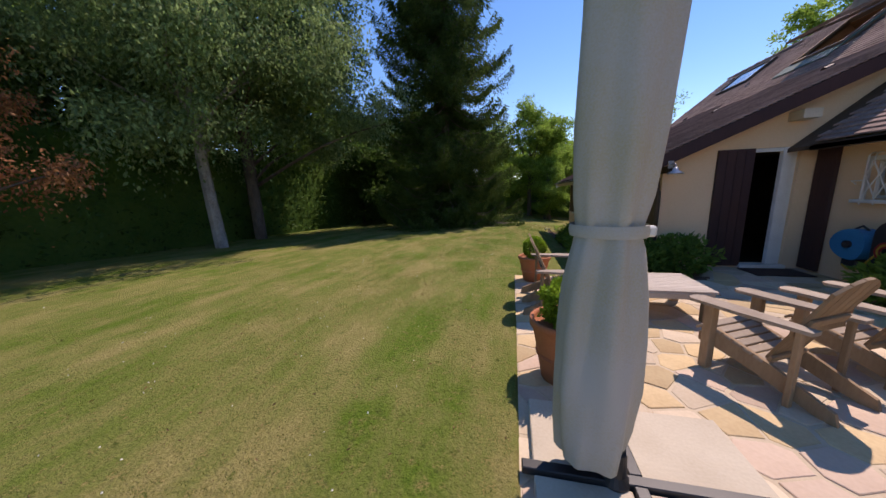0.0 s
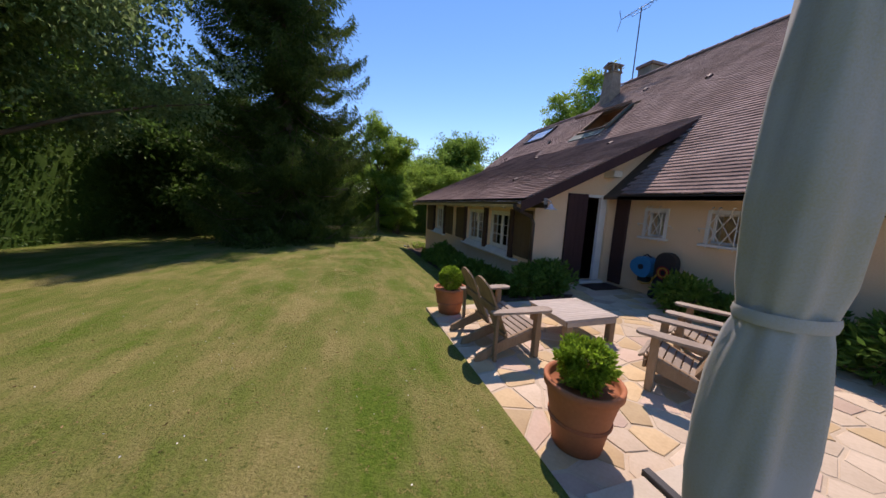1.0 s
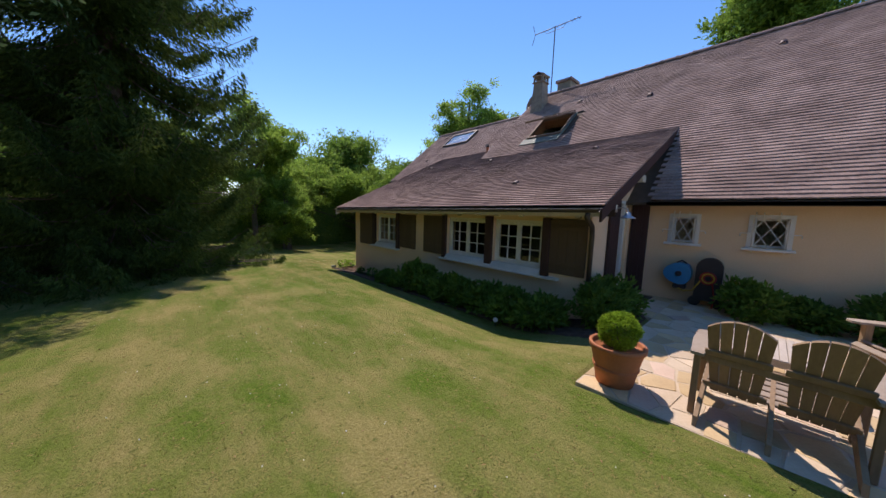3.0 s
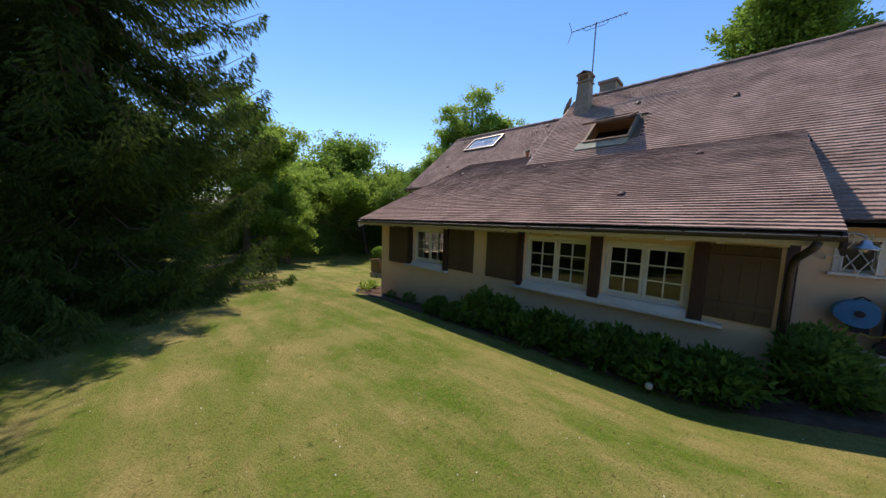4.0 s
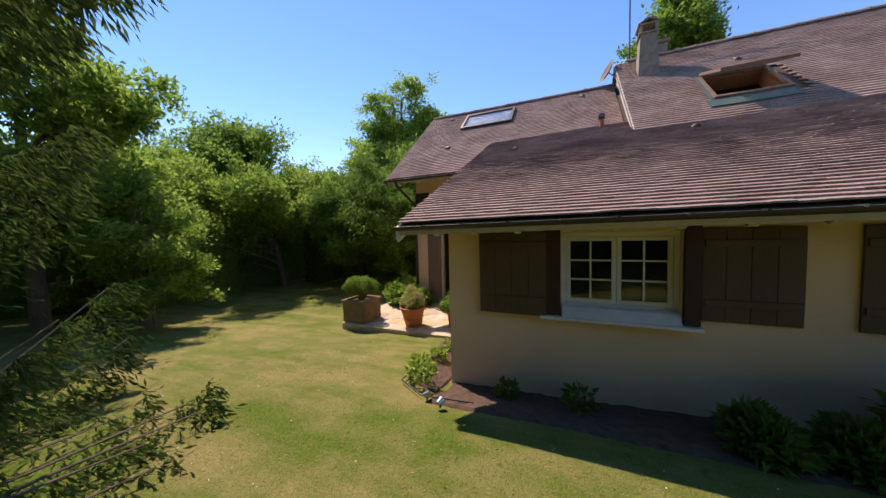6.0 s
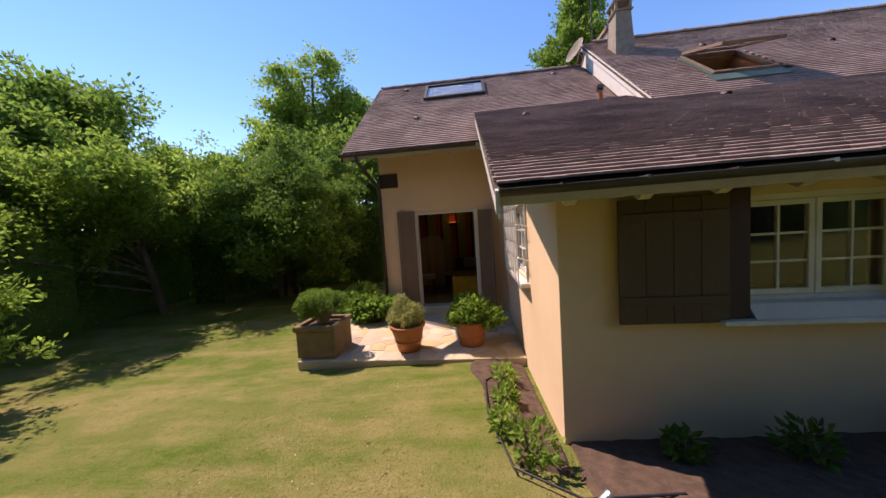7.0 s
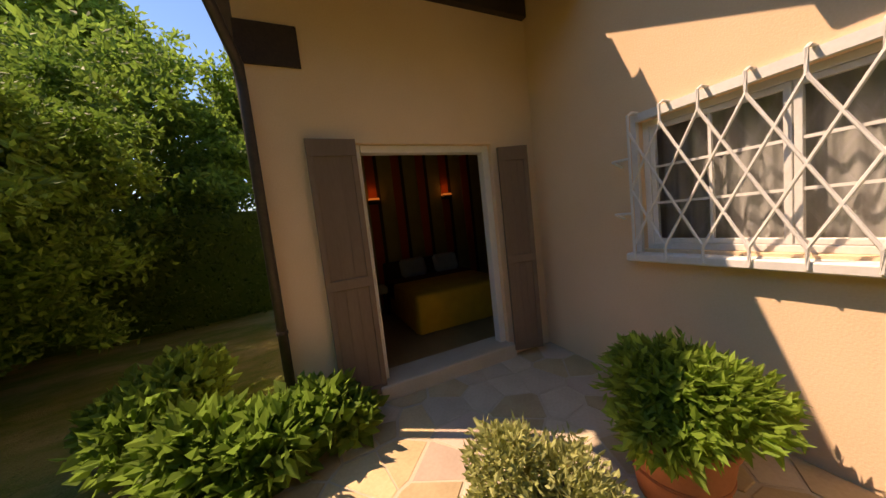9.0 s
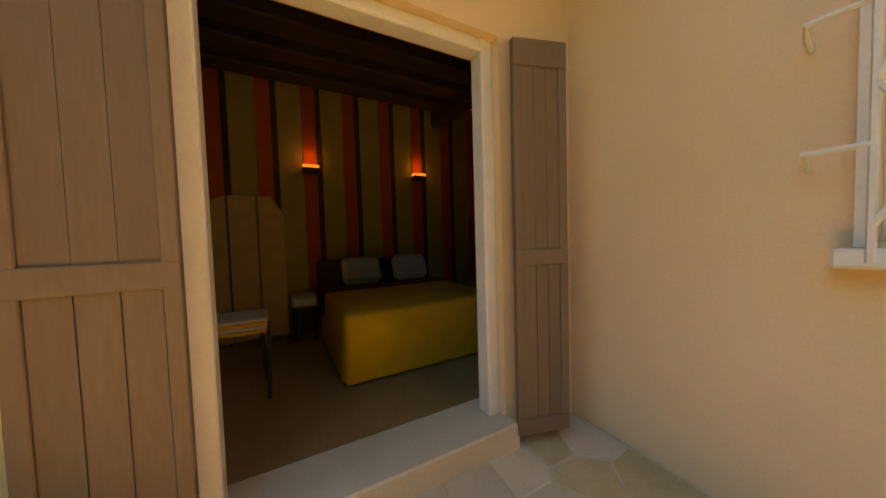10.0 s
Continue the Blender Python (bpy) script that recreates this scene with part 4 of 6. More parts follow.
bed = tagged(empty("bed", (10.3, 18.64, -0.80)), "double bed with mustard spread and grey pillows", "bed")
part("mattress", boxes(((-0.92, -0.80, 0.08), (0.92, 0.80, 0.56)), bevel=0.05), PILLOW, bed)
rng = np.random.default_rng(5)
bm = bmesh.new()
outline = []
for i in range(61):
    a = i / 60
    if a < 0.36:
        p = Vector((0.62 - 1.58 * a / 0.36, 0.84, 0))
    elif a < 0.64:
        p = Vector((-0.96, 0.84 - 1.68 * (a - 0.36) / 0.28, 0))
    else:
        p = Vector((-0.96 + 1.58 * (a - 0.64) / 0.36, -0.84, 0))
    outline.append(p)
rows = []
for z, grow in ((0.60, 0.97), (0.57, 1.0), (0.35, 1.01), (0.03, 1.035)):
    rows.append([bm.verts.new((p.x * grow + 0.016 * math.sin(i * 1.9 + z) * (0.6 - z), p.y * grow + 0.02 * math.sin(i * 2.3) * (0.6 - z), z)) for i, p in enumerate(outline)])
for a, b in zip(rows, rows[1:]):
    for k in range(60):
        bm.faces.new((a[k], b[k], b[k + 1], a[k + 1]))
bm.faces.new(rows[0])
smooth(part("bedspread", bm, SPREAD, bed, "mustard yellow quilted bedspread"))
part("headboard", boxes(((0.90, -0.85, 0.0), (0.97, 0.85, 0.95)), bevel=0.03), DARKWOOD, bed)
part("throw", boxes(((0.30, -0.86, 0.30), (0.78, 0.86, 0.615)), bevel=0.02), THROW, bed, "dark patterned folded throw")
for y in (-0.45, 0.28):
    bm = box(bmesh.new(), (-0.07, -0.27, -0.19), (0.07, 0.27, 0.19), bevel=0.055)
    p = part("pillow", bm, PILLOW, bed)
    p.matrix_local = pose(0.74, y, 0.80, 0, 20, 0)
for y in (19.5, 17.9):
    lamp = tagged(empty("wall_sconce", (11.28, y, 1.44)), "small wall sconce glowing orange", "wall lamp", "bedroom sconces")
    part("bracket", boxes(((-0.12, -0.11, -0.10), (0.0, 0.11, -0.02)), bevel=0.01), DARKWOOD, lamp)
    part("shade", boxes(((-0.11, -0.10, -0.02), (-0.01, 0.10, 0.02))), SCONCE_GLOW, lamp, "glowing orange glass")
    pl = bpy.data.lights.new("sconce_light", "POINT")
    pl.energy, pl.color, pl.shadow_soft_size = 0.11, (1.0, 0.42, 0.14), 0.04
    new("sconce_light", pl).location = (11.16, y, 1.58)
screen = tagged(empty("folding_screen", (11.08, 19.85, -0.80)), "pale beige folding screen against the striped wall", "screen")
for i in range(3):
    w, h = 0.30, 1.80
    outline = [(0, 0.01, 0.04), (0, w - 0.01, 0.04), (0, w - 0.01, h - (0.22 if i == 2 else 0.0)), (0, w * 0.5, h - (0.06 if i == 2 else -0.01)), (0, 0.01, h - (0.22 if i == 0 else 0.0))]
    p = part("panel", prism(bmesh.new(), outline, (0.02, 0, 0)), LINEN, screen, "pale beige linen panel")
    p.matrix_local = pose(0.05 * (i % 2), i * w, 0, 0, 0, 9 if i % 2 else -9)
    part("foot", boxes(((0.0, 0.02, -0.03), (0.02, 0.05, 0.04))), DARKWOOD, p)
nightstand = tagged(empty("bedside_stool", (11.0, 19.68, -0.80)), "small grey-green stool beside the bed", "stool")
part("seat", boxes(((-0.17, -0.15, 0.40), (0.17, 0.15, 0.55)), bevel=0.03), PILLOW, nightstand)
for sx in (-0.14, 0.14):
    for sy in (-0.12, 0.12):
        part("leg", boxes(((sx - 0.02, sy - 0.02, 0), (sx + 0.02, sy + 0.02, 0.40))), DARKWOOD, nightstand)
stool = tagged(empty("folding_rack", (9.70, 20.25, -0.80)), "folding wooden luggage rack with a stack of cloths", "rack")
for sy in (-0.2, 0.2):
    part("leg", tube(bmesh.new(), [(-0.22, sy, 0.0), (0.2, sy, 0.52)], 0.018, 6), DARKWOOD, stool)
    part("leg", tube(bmesh.new(), [(0.22, sy + 0.03, 0.0), (-0.2, sy + 0.03, 0.52)], 0.018, 6), DARKWOOD, stool)
cloth = tagged(empty("cloth_stack", (9.70, 20.25, -0.27)), "folded striped cloths stacked on the rack", "cloths")
for i in range(4):
    part("cloth", boxes(((-0.2, -0.2, 0.03 * i), (0.2, 0.2, 0.03 * i + 0.028)), bevel=0.008), PILLOW if i % 2 else SPREAD, cloth)
for x0, x1 in ((5.12, 6.06), (6.06, 6.98)):
    bm = bmesh.new()
    rows = [[bm.verts.new((x0 + (x1 - x0) * i / 40, 17.80 + 0.02 * math.sin(i * 1.3), z)) for i in range(41)] for z in (0.42, 1.46)]
    for k in range(40):
        bm.faces.new((rows[0][k], rows[0][k + 1], rows[1][k + 1], rows[1][k]))
    tagged(smooth(part("curtain", bm, VOILE)), "thin white curtain behind the gable window", "curtain", "gable window curtains")

# ---- patio furniture ----


def lounge_seat(name, label, at, turn, half, backs, group, fan=0.086):
    """Low slatted garden seat: fan backs, wide arms; local y forward, origin under the front edge of the seat."""
    seat = tagged(empty(name, at, turn), label, "garden chair", group)
    n_back = len(backs)
    runs = [-half + 0.05, half - 0.05] + ([0.0] if n_back > 1 else [])
    for x in runs:
        bm = bmesh.new()
        prism(bm, [(x - 0.014, 0.0, 0.20), (x - 0.014, 0.0, 0.30), (x - 0.014, -0.10, 0.33), (x - 0.014, -0.45, 0.215), (x - 0.014, -0.76, 0.075), (x - 0.014, -0.78, 0.0), (x - 0.014, -0.70, 0.0), (x - 0.014, -0.35, 0.12)], (0.028, 0, 0))
        part("side_rail", bm, TEAK, seat)
    for x in (-half, half):
        part("leg", boxes(((x - 0.035, -0.11, 0.0), (x + 0.035, -0.045, 0.53)), bevel=0.006), TEAK, seat)
        part("leg", boxes(((x - 0.022, -0.59, 0.0), (x + 0.022, -0.555, 0.53)), bevel=0.005), TEAK, seat)
        bm = bmesh.new()
        w = 0.075
        outline = [(x - w, 0.04, 0.53), (x - w * 0.5, 0.075, 0.53), (x + w * 0.5, 0.075, 0.53), (x + w, 0.04, 0.53), (x + w, -0.25, 0.53), (x + w * 0.55, -0.64, 0.53), (x - w * 0.55, -0.64, 0.53), (x - w, -0.25, 0.53)]
        prism(bm, outline, (0, 0, 0.024))
        part("armrest", bm, TEAK_GREY, seat, "silver-grey weathered armrest")
    for i in range(7):
        y = 0.02 - i * 0.066
        z = 0.30 if i == 0 else 0.335 - 0.020 * (i - 1) * 1.1
        tilt = 40 if i == 0 else 17
        bm = box(bmesh.new(), (-half + 0.03, -0.029, -0.011), (half - 0.03, 0.029, 0.011), bevel=0.004)
        p = part("seat_slat", bm, TEAK_GREY, seat)
        p.matrix_local = pose(0, y, z, tilt if i else -tilt, 0, 0)
    lean = pose(0, -0.37, 0.19, 25, 0, 0)
    for cx in backs:
        for k in range(5):
            u = (k - 2) * fan
            bm = bmesh.new()
            s0, s1 = fan * 0.35, fan * 0.46
            arc = [(u + s1 * f, 0.76 - 0.0022 / fan ** 2 * 7.4 * (u + s1 * f) ** 2) for f in (1, 0.5, 0, -0.5, -1)]
            outline = [(u * 0.76 - s0, -0.011, -0.02), (u * 0.76 + s0, -0.011, -0.02)] + [(ax, -0.011, az) for ax, az in arc]
            prism(bm, outline, (0, 0.02, 0))
            p = part("back_slat", bm, TEAK, seat)
            p.matrix_local = pose(cx, 0, 0) @ lean
        for z in (0.06, 0.42):
            bm = box(bmesh.new(), (-0.19, -0.035, z - 0.03), (0.19, -0.012, z + 0.03), bevel=0.004)
            p = part("back_rail", bm, TEAK, seat)
            p.matrix_local = pose(cx, 0, 0) @ lean
    part("rear_rail", boxes(((-half, -0.545, 0.47), (half, -0.52, 0.525)), bevel=0.004), TEAK, seat)
    part("front_rail", boxes(((-half, -0.03, 0.20), (half, -0.005, 0.28)), bevel=0.004), TEAK, seat)
    return seat


lounge_seat("garden_bench", "weathered teak two-seat lounge bench with fan backs", (1.86, 6.98, P), -90, 0.45, (-0.22, 0.22), "teak lounge seats", fan=0.076)
lounge_seat("garden_chair", "weathered teak lounge chair with slatted fan back", (2.68, 5.93, P), 28, 0.26, (0.0,), "teak lounge seats")
lounge_seat("garden_chair", "weathered teak lounge chair with slatted fan back", (3.51, 6.24, P), 25, 0.26, (0.0,), "teak lounge seats")

table = tagged(empty("coffee_table", (2.63, 6.97, P)), "square weathered teak coffee table with slatted top", "table")
for i in range(13):
    y = -0.37 + i * 0.0573
    part("top_slat", boxes(((-0.405, y, 0.325), (0.405, y + 0.0535, 0.348)), bevel=0.003), TABLE_GREY, table)
for lo, hi in (((-0.37, -0.375, 0.26), (0.37, -0.35, 0.325)), ((-0.37, 0.35, 0.26), (0.37, 0.375, 0.325)), ((-0.375, -0.35, 0.26), (-0.35, 0.35, 0.325)), ((0.35, -0.35, 0.26), (0.375, 0.35, 0.325))):
    part("apron", boxes((lo, hi), bevel=0.004), TABLE_GREY, table)
for x in (-0.33, 0.33):
    for y in (-0.33, 0.33):
        part("leg", boxes(((x - 0.042, y - 0.042, 0.0), (x + 0.042, y + 0.042, 0.325)), bevel=0.008), TEAK, table)

# parasol in its cover
parasol = tagged(empty("parasol", (1.355, 4.52, P)), "closed cantilever parasol in a tied pale canvas cover", "parasol")
bm = bmesh.new()
rows = []
seg = 48
profile = [(0.15, 0.125), (0.17, 0.138), (0.32, 0.157), (0.55, 0.168), (0.80, 0.164), (1.00, 0.154), (1.12, 0.140), (1.20, 0.128), (1.245, 0.120), (1.28, 0.117), (1.31, 0.120), (1.42, 0.136), (1.70, 0.152), (2.10, 0.152), (2.5, 0.13), (2.9, 0.09), (3.1, 0.02)]
for z, r in profile:
    fold = 0.008 if 1.2 < z < 1.4 else 0.015
    row = []
    for k in range(seg):
        a = 2 * math.pi * k / seg
        rr = r * (1 + 0.10 * math.cos(2 * a + 0.6)) + fold * 0.9 * math.sin(5 * a + 1.1 * math.sin(2.3 * z) + 2 * z) + 0.022 * (noise.noise(Vector((2.2 * math.cos(a), 2.2 * math.sin(a), 1.6 * z))) ) + 0.006 * math.sin(11 * a - 3.2 * z) * (0.5 + 0.5 * math.sin(2.0 * a + z))
        row.append(bm.verts.new((rr * math.cos(a) + 0.02 * (z - 1.28), rr * math.sin(a), z)))
    rows.append(row)
for a, b in zip(rows, rows[1:]):
    for k in range(seg):
        bm.faces.new((a[k], a[(k + 1) % seg], b[(k + 1) % seg], b[k]))
smooth(part("cover", bm, FABRIC, parasol, "pale grey-green canvas cover with soft folds"))
bm = bmesh.new()
rows = [[bm.verts.new((r * (1 + 0.10 * math.cos(2 * a + 0.6)) * math.cos(a), r * (1 + 0.10 * math.cos(2 * a + 0.6)) * math.sin(a), z)) for a in [2 * math.pi * k / seg for k in range(seg)]] for z, r in ((1.255, 0.136), (1.28, 0.141), (1.305, 0.136))]
for a, b in zip(rows, rows[1:]):
    for k in range(seg):
        bm.faces.new((a[k], a[(k + 1) % seg], b[(k + 1) % seg], b[k]))
smooth(part("tie_strap", bm, FABRIC, parasol))
part("strap_knot", box(bmesh.new(), (0.128, -0.06, 1.255), (0.168, -0.02, 1.30), bevel=0.008), WHITE, parasol)
part("pole", tube(bmesh.new(), [(0.10, -0.03, 0.05), (0.10, -0.03, 3.0)], 0.030, 16), BLACK, parasol, "black pole inside the cover")
part("top_arm", tube(bmesh.new(), [(0.10, -0.03, 2.98), (0.0, 0.0, 3.20)], 0.015, 12), BLACK, parasol)
part("pole_socket", lathe(bmesh.new(), [(0.07, 0.03), (0.07, 0.06), (0.05, 0.10), (0.045, 0.22), (0.035, 0.22)], 20, pose(0.10, -0.03, 0)), BLACK, parasol)
for lo, hi in (((-0.34, -0.07, 0.03), (0.85, -0.01, 0.075)), ((0.17, -0.62, 0.03), (0.23, -0.07, 0.075)), ((0.17, -0.01, 0.03), (0.23, 0.52, 0.075))):
    part("base_bar", boxes((lo, hi), bevel=0.005), BLACK, parasol)
for x0, x1 in ((-0.28, 0.165), (0.235, 0.80)):
    for y0, y1 in ((-0.60, -0.075), (-0.005, 0.50)):
        part("base_slab", boxes(((x0, y0, 0.0), (x1, y1, 0.05)), bevel=0.006), SLAB, parasol, "pale concrete weight slab")

# ---- pots ----


def pot(bm_name, label, at, top_r, base_r, high, group, lean=0.0):
    p = tagged(empty(bm_name, at), label, "flower pot", group)
    p.rotation_euler = (0, radians(lean), 0)
    prof = [(base_r, 0), (base_r + (top_r - base_r) * 0.42, high * 0.5), (top_r * 0.93, high * 0.86), (top_r * 0.94, high * 0.87), (top_r, high * 0.885), (top_r * 1.01, high * 0.985), (top_r * 0.985, high),
            (top_r * 0.90, high * 0.995), (top_r * 0.87, high * 0.95), (top_r * 0.85, high * 0.88)]
    smooth(part("body", lathe(bmesh.new(), prof, 44), TERRACOTTA, p, "terracotta with a rolled rim"))
    for i, f in enumerate((0.46, 0.50)):
        r = base_r + (top_r * 0.93 - base_r) * f
        part("groove", lathe(bmesh.new(), [(r + 0.004, high * f * 0.86), (r + 0.009, high * f * 0.86 + 0.006), (r + 0.006, high * f * 0.86 + 0.012)], 44), TERRACOTTA, p)
    part("soil", lathe(bmesh.new(), [(top_r * 0.85, high * 0.84), (top_r * 0.82, high * 0.87), (0.01, high * 0.885)], 30), SOIL, p, "dark potting soil")
    return p


def foliage(name, label, at, lumps, count, leaf, mat, seed, category="shrub", group="", up=0.3, ratio=0.5, stems=0, kind="", shell=0.55, spread=0.25, bark=BARK):
    """A shrub: leaves on overlapping lumps (x, y, z, rx, ry, rz), with a few stems from its foot."""
    rng = np.random.default_rng(seed)
    thing = tagged(empty(name, at), label, category, group, kind)
    weight = np.array([l[3] * l[4] + l[3] * l[5] for l in lumps])
    pick = rng.choice(len(lumps), size=count, p=weight / weight.sum())
    arr = np.array(lumps)[pick]
    d = unit(rng.normal(size=(count, 3)))
    r = shell + (1 - shell) * rng.random(count) ** 0.6
    r = r * (1 + spread * 0.5 * rng.normal(size=count) * 0.35)
    wob = 1 + spread * np.sin(d[:, 0] * 5 + seed) * np.cos(d[:, 1] * 4 + d[:, 2] * 5)
    pts = arr[:, :3] + d * arr[:, 3:] * (r * wob)[:, None]
    keep = pts[:, 2] > 0.01
    pts, d = pts[keep], d[keep]
    way = unit(d + up * np.array([0, 0, 1.0]) + 0.7 * rng.normal(size=d.shape))
    size = leaf * rng.uniform(0.65, 1.25, len(pts))
    mesh_np("leaves", leaf_quads(rng, pts, way, size, size * ratio), quads(len(pts)), mat, thing)
    rnd = random.Random(seed)
    for i in range(stems):
        l = rnd.choice(lumps)
        tip = Vector((l[0] + rnd.uniform(-0.6, 0.6) * l[3], l[1] + rnd.uniform(-0.6, 0.6) * l[4], l[2] + 0.4 * l[5]))
        foot = Vector((rnd.uniform(-0.06, 0.06), rnd.uniform(-0.06, 0.06), 0))
        mid = foot.lerp(tip, 0.5) + Vector((rnd.uniform(-0.04, 0.04), rnd.uniform(-0.04, 0.04), 0.03))
        part("stem", tube(bmesh.new(), [foot, mid, tip], 0.010, 5, 0.004), bark, thing)
    return thing


pot("flower_pot", "large terracotta pot at the patio edge", (1.355, 5.40, P), 0.26, 0.165, 0.49, "terracotta pots")
foliage("box_ball", "loose round box bush in a terracotta pot", (1.355, 5.40, P + 0.43), [(0, 0, 0.17, 0.165, 0.165, 0.16)], 4800, 0.038, BOX, 3, group="box bushes", stems=5)
pot("flower_pot", "terracotta pot at the patio corner", (1.30, 8.03, P), 0.25, 0.165, 0.40, "terracotta pots")
foliage("box_ball", "clipped box ball in a terracotta pot", (1.30, 8.03, P + 0.34), [(0, 0, 0.19, 0.175, 0.175, 0.175)], 7000, 0.026, BOX, 4, group="box bushes", stems=4, spread=0.08, shell=0.8)
pot("flower_pot", "leaning terracotta pot on the bedroom terrace", (6.08, 20.10, -1.003), 0.33, 0.21, 0.52, "terracotta pots", -5)
foliage("variegated_shrub", "bushy variegated shrub in a terracotta pot", (6.08, 20.10, -0.555), [(0.0, -0.05, 0.22, 0.24, 0.24, 0.22), (0.08, 0.12, 0.36, 0.15, 0.15, 0.20), (-0.12, -0.08, 0.16, 0.2, 0.2, 0.16), (0.02, 0.22, 0.16, 0.18, 0.16, 0.15)], 9000, 0.045, LEAF_VAR, 6, stems=9, ratio=0.4)
pot("flower_pot", "terracotta pot beside the gable wall", (6.26, 18.92, -0.998), 0.30, 0.225, 0.46, "terracotta pots")
foliage("leafy_shrub", "glossy bright green shrub in a terracotta pot", (6.26, 18.92, -0.60), [(-0.02, -0.06, 0.24, 0.35, 0.38, 0.20), (0.03, 0.0, 0.37, 0.25, 0.26, 0.16), (-0.10, -0.36, 0.14, 0.25, 0.24, 0.16), (-0.04, 0.22, 0.13, 0.20, 0.20, 0.14)], 4600, 0.10, LEAF_LIGHT, 7, stems=9, ratio=0.38, up=0.1)

planter = tagged(empty("stone_planter", (6.08, 21.76, -1.0)), "square weathered stone planter on the terrace edge", "planter")
bm = bmesh.new()
box(bm, (-0.37, -0.37, 0.0), (0.37, 0.37, 0.495), bevel=0.012)
part("body", bm, PLANTER, planter)
bm = bmesh.new()
ring = [[bm.verts.new((sx * w, sy * w, z)) for sx, sy in ((-1, -1), (1, -1), (1, 1), (-1, 1))] for w, z in ((0.385, 0.495), (0.40, 0.51), (0.40, 0.585), (0.385, 0.60), (0.32, 0.60), (0.31, 0.59), (0.31, 0.495))]
for a, b in zip(ring, ring[1:] + ring[:1]):
    for k in range(4):
        bm.faces.new((a[k], a[(k + 1) % 4], b[(k + 1) % 4], b[k]))
bmesh.ops.recalc_face_normals(bm, faces=bm.faces[:])
part("rim", bm, PLANTER, planter)
part("soil", boxes(((-0.305, -0.305, 0.49), (0.305, 0.305, 0.54))), SOIL, planter)
foliage("box_bush", "leggy clipped box bush in a stone planter", (6.08, 21.76, -0.46), [(0.0, 0.06, 0.44, 0.36, 0.38, 0.21), (-0.10, 0.20, 0.38, 0.27, 0.24, 0.21), (0.10, -0.32, 0.42, 0.15, 0.15, 0.17)], 9500, 0.036, LEAF, 8, stems=50, shell=0.72, spread=0.2, bark=TWIG)

# ---- beds and shrubs ----
def sheet(name, label, pts_x, pts_y, lift, mat, seed, category="flower bed", taper=None):
    rng = np.random.default_rng(seed)
    X, Y = np.meshgrid(pts_x, pts_y)
    if taper:
        Y = Y[0, 0] + (Y - Y[0, 0]) * np.interp(X, taper[::2], taper[1::2])
    Y[-1, :] += 0.05 * np.sin(X[-1, :] * 5.0)
    Z = lawn_height(X, Y) + lift + 0.02 * rng.random(X.shape)
    Z[0, :] -= 0.05
    Z[-1, :] -= 0.05
    Z[:, 0] -= 0.05
    c = len(pts_x)
    i = np.arange(X.size).reshape(X.shape)
    f = np.stack([i[:-1, :-1], i[:-1, 1:], i[1:, 1:], i[1:, :-1]], -1).reshape(-1, 4)
    return tagged(mesh_np(name, np.stack([X, Y, Z], -1).reshape(-1, 3), f, mat), label, category, kind="structure")


sheet("flower_bed", "dark soil bed along the garden wall", np.arange(2.52, 3.52, 0.07), np.arange(8.42, 18.05, 0.07), 0.02, SOIL, 21)
sheet("flower_bed", "bare soil bed below the gable wall", np.arange(3.0, 5.62, 0.07), np.arange(18.03, 18.95, 0.07), 0.02, SOIL, 22, taper=(3.0, 0.50, 5.2, 1.0))
sheet("flower_bed", "soil bed beside the patio door", np.arange(2.9, 4.0, 0.07), np.arange(8.36, 9.24, 0.07), 0.05, SOIL, 23)
bed_rnd = random.Random(8)
for i in range(9):
    y = 9.75 + i * 0.62
    x = 2.88 + bed_rnd.uniform(-0.08, 0.08)
    r = bed_rnd.uniform(0.34, 0.50) if i < 7 else 0.27
    h = bed_rnd.uniform(0.24, 0.38) if i < 7 else 0.16
    foliage("peony_bush", "dark green leafy peony bush against the garden wall", (x, y, float(lawn_height(x, y)) + 0.01),
            [(0, 0, h, r, r * 0.95, h), (bed_rnd.uniform(-0.1, 0.1), bed_rnd.uniform(-0.15, 0.15), h * 1.5, r * 0.6, r * 0.6, h * 0.7)], 1500, 0.12, PEONY, 100 + i, group="peony bushes", ratio=0.42, stems=6)
for x, y, r, h, mat, label in ((3.72, 8.82, 0.42, 0.34, PEONY, "rounded green shrub beside the downpipe"), (3.20, 8.85, 0.40, 0.30, PEONY, "low green shrub at the house corner"),
                               (5.15, 7.22, 0.40, 0.30, LEAF, "feathery green shrub below a patio window"), (5.30, 6.6, 0.30, 0.20, PEONY, "low green plant along the patio wall"),
                               (5.18, 5.8, 0.45, 0.30, PEONY, "leafy green shrub behind the lounge chairs"), (5.08, 5.0, 0.5, 0.36, PEONY, "leafy green shrub along the patio wall"), (5.15, 3.95, 0.5, 0.3, PEONY, "leafy green shrub along the patio wall")):
    foliage("shrub", label, (x, y, P if y < 8.3 else float(lawn_height(x, y)) + 0.02), [(0, 0, h, r, r, h), (0.05, 0.1, h * 1.5, r * 0.6, r * 0.6, h * 0.6), (-0.1, -0.12, h * 0.9, r * 0.7, r * 0.7, h * 0.8)], 1900, 0.10, mat, int(x * 100 + y), group="wall shrubs", ratio=0.45, stems=5)
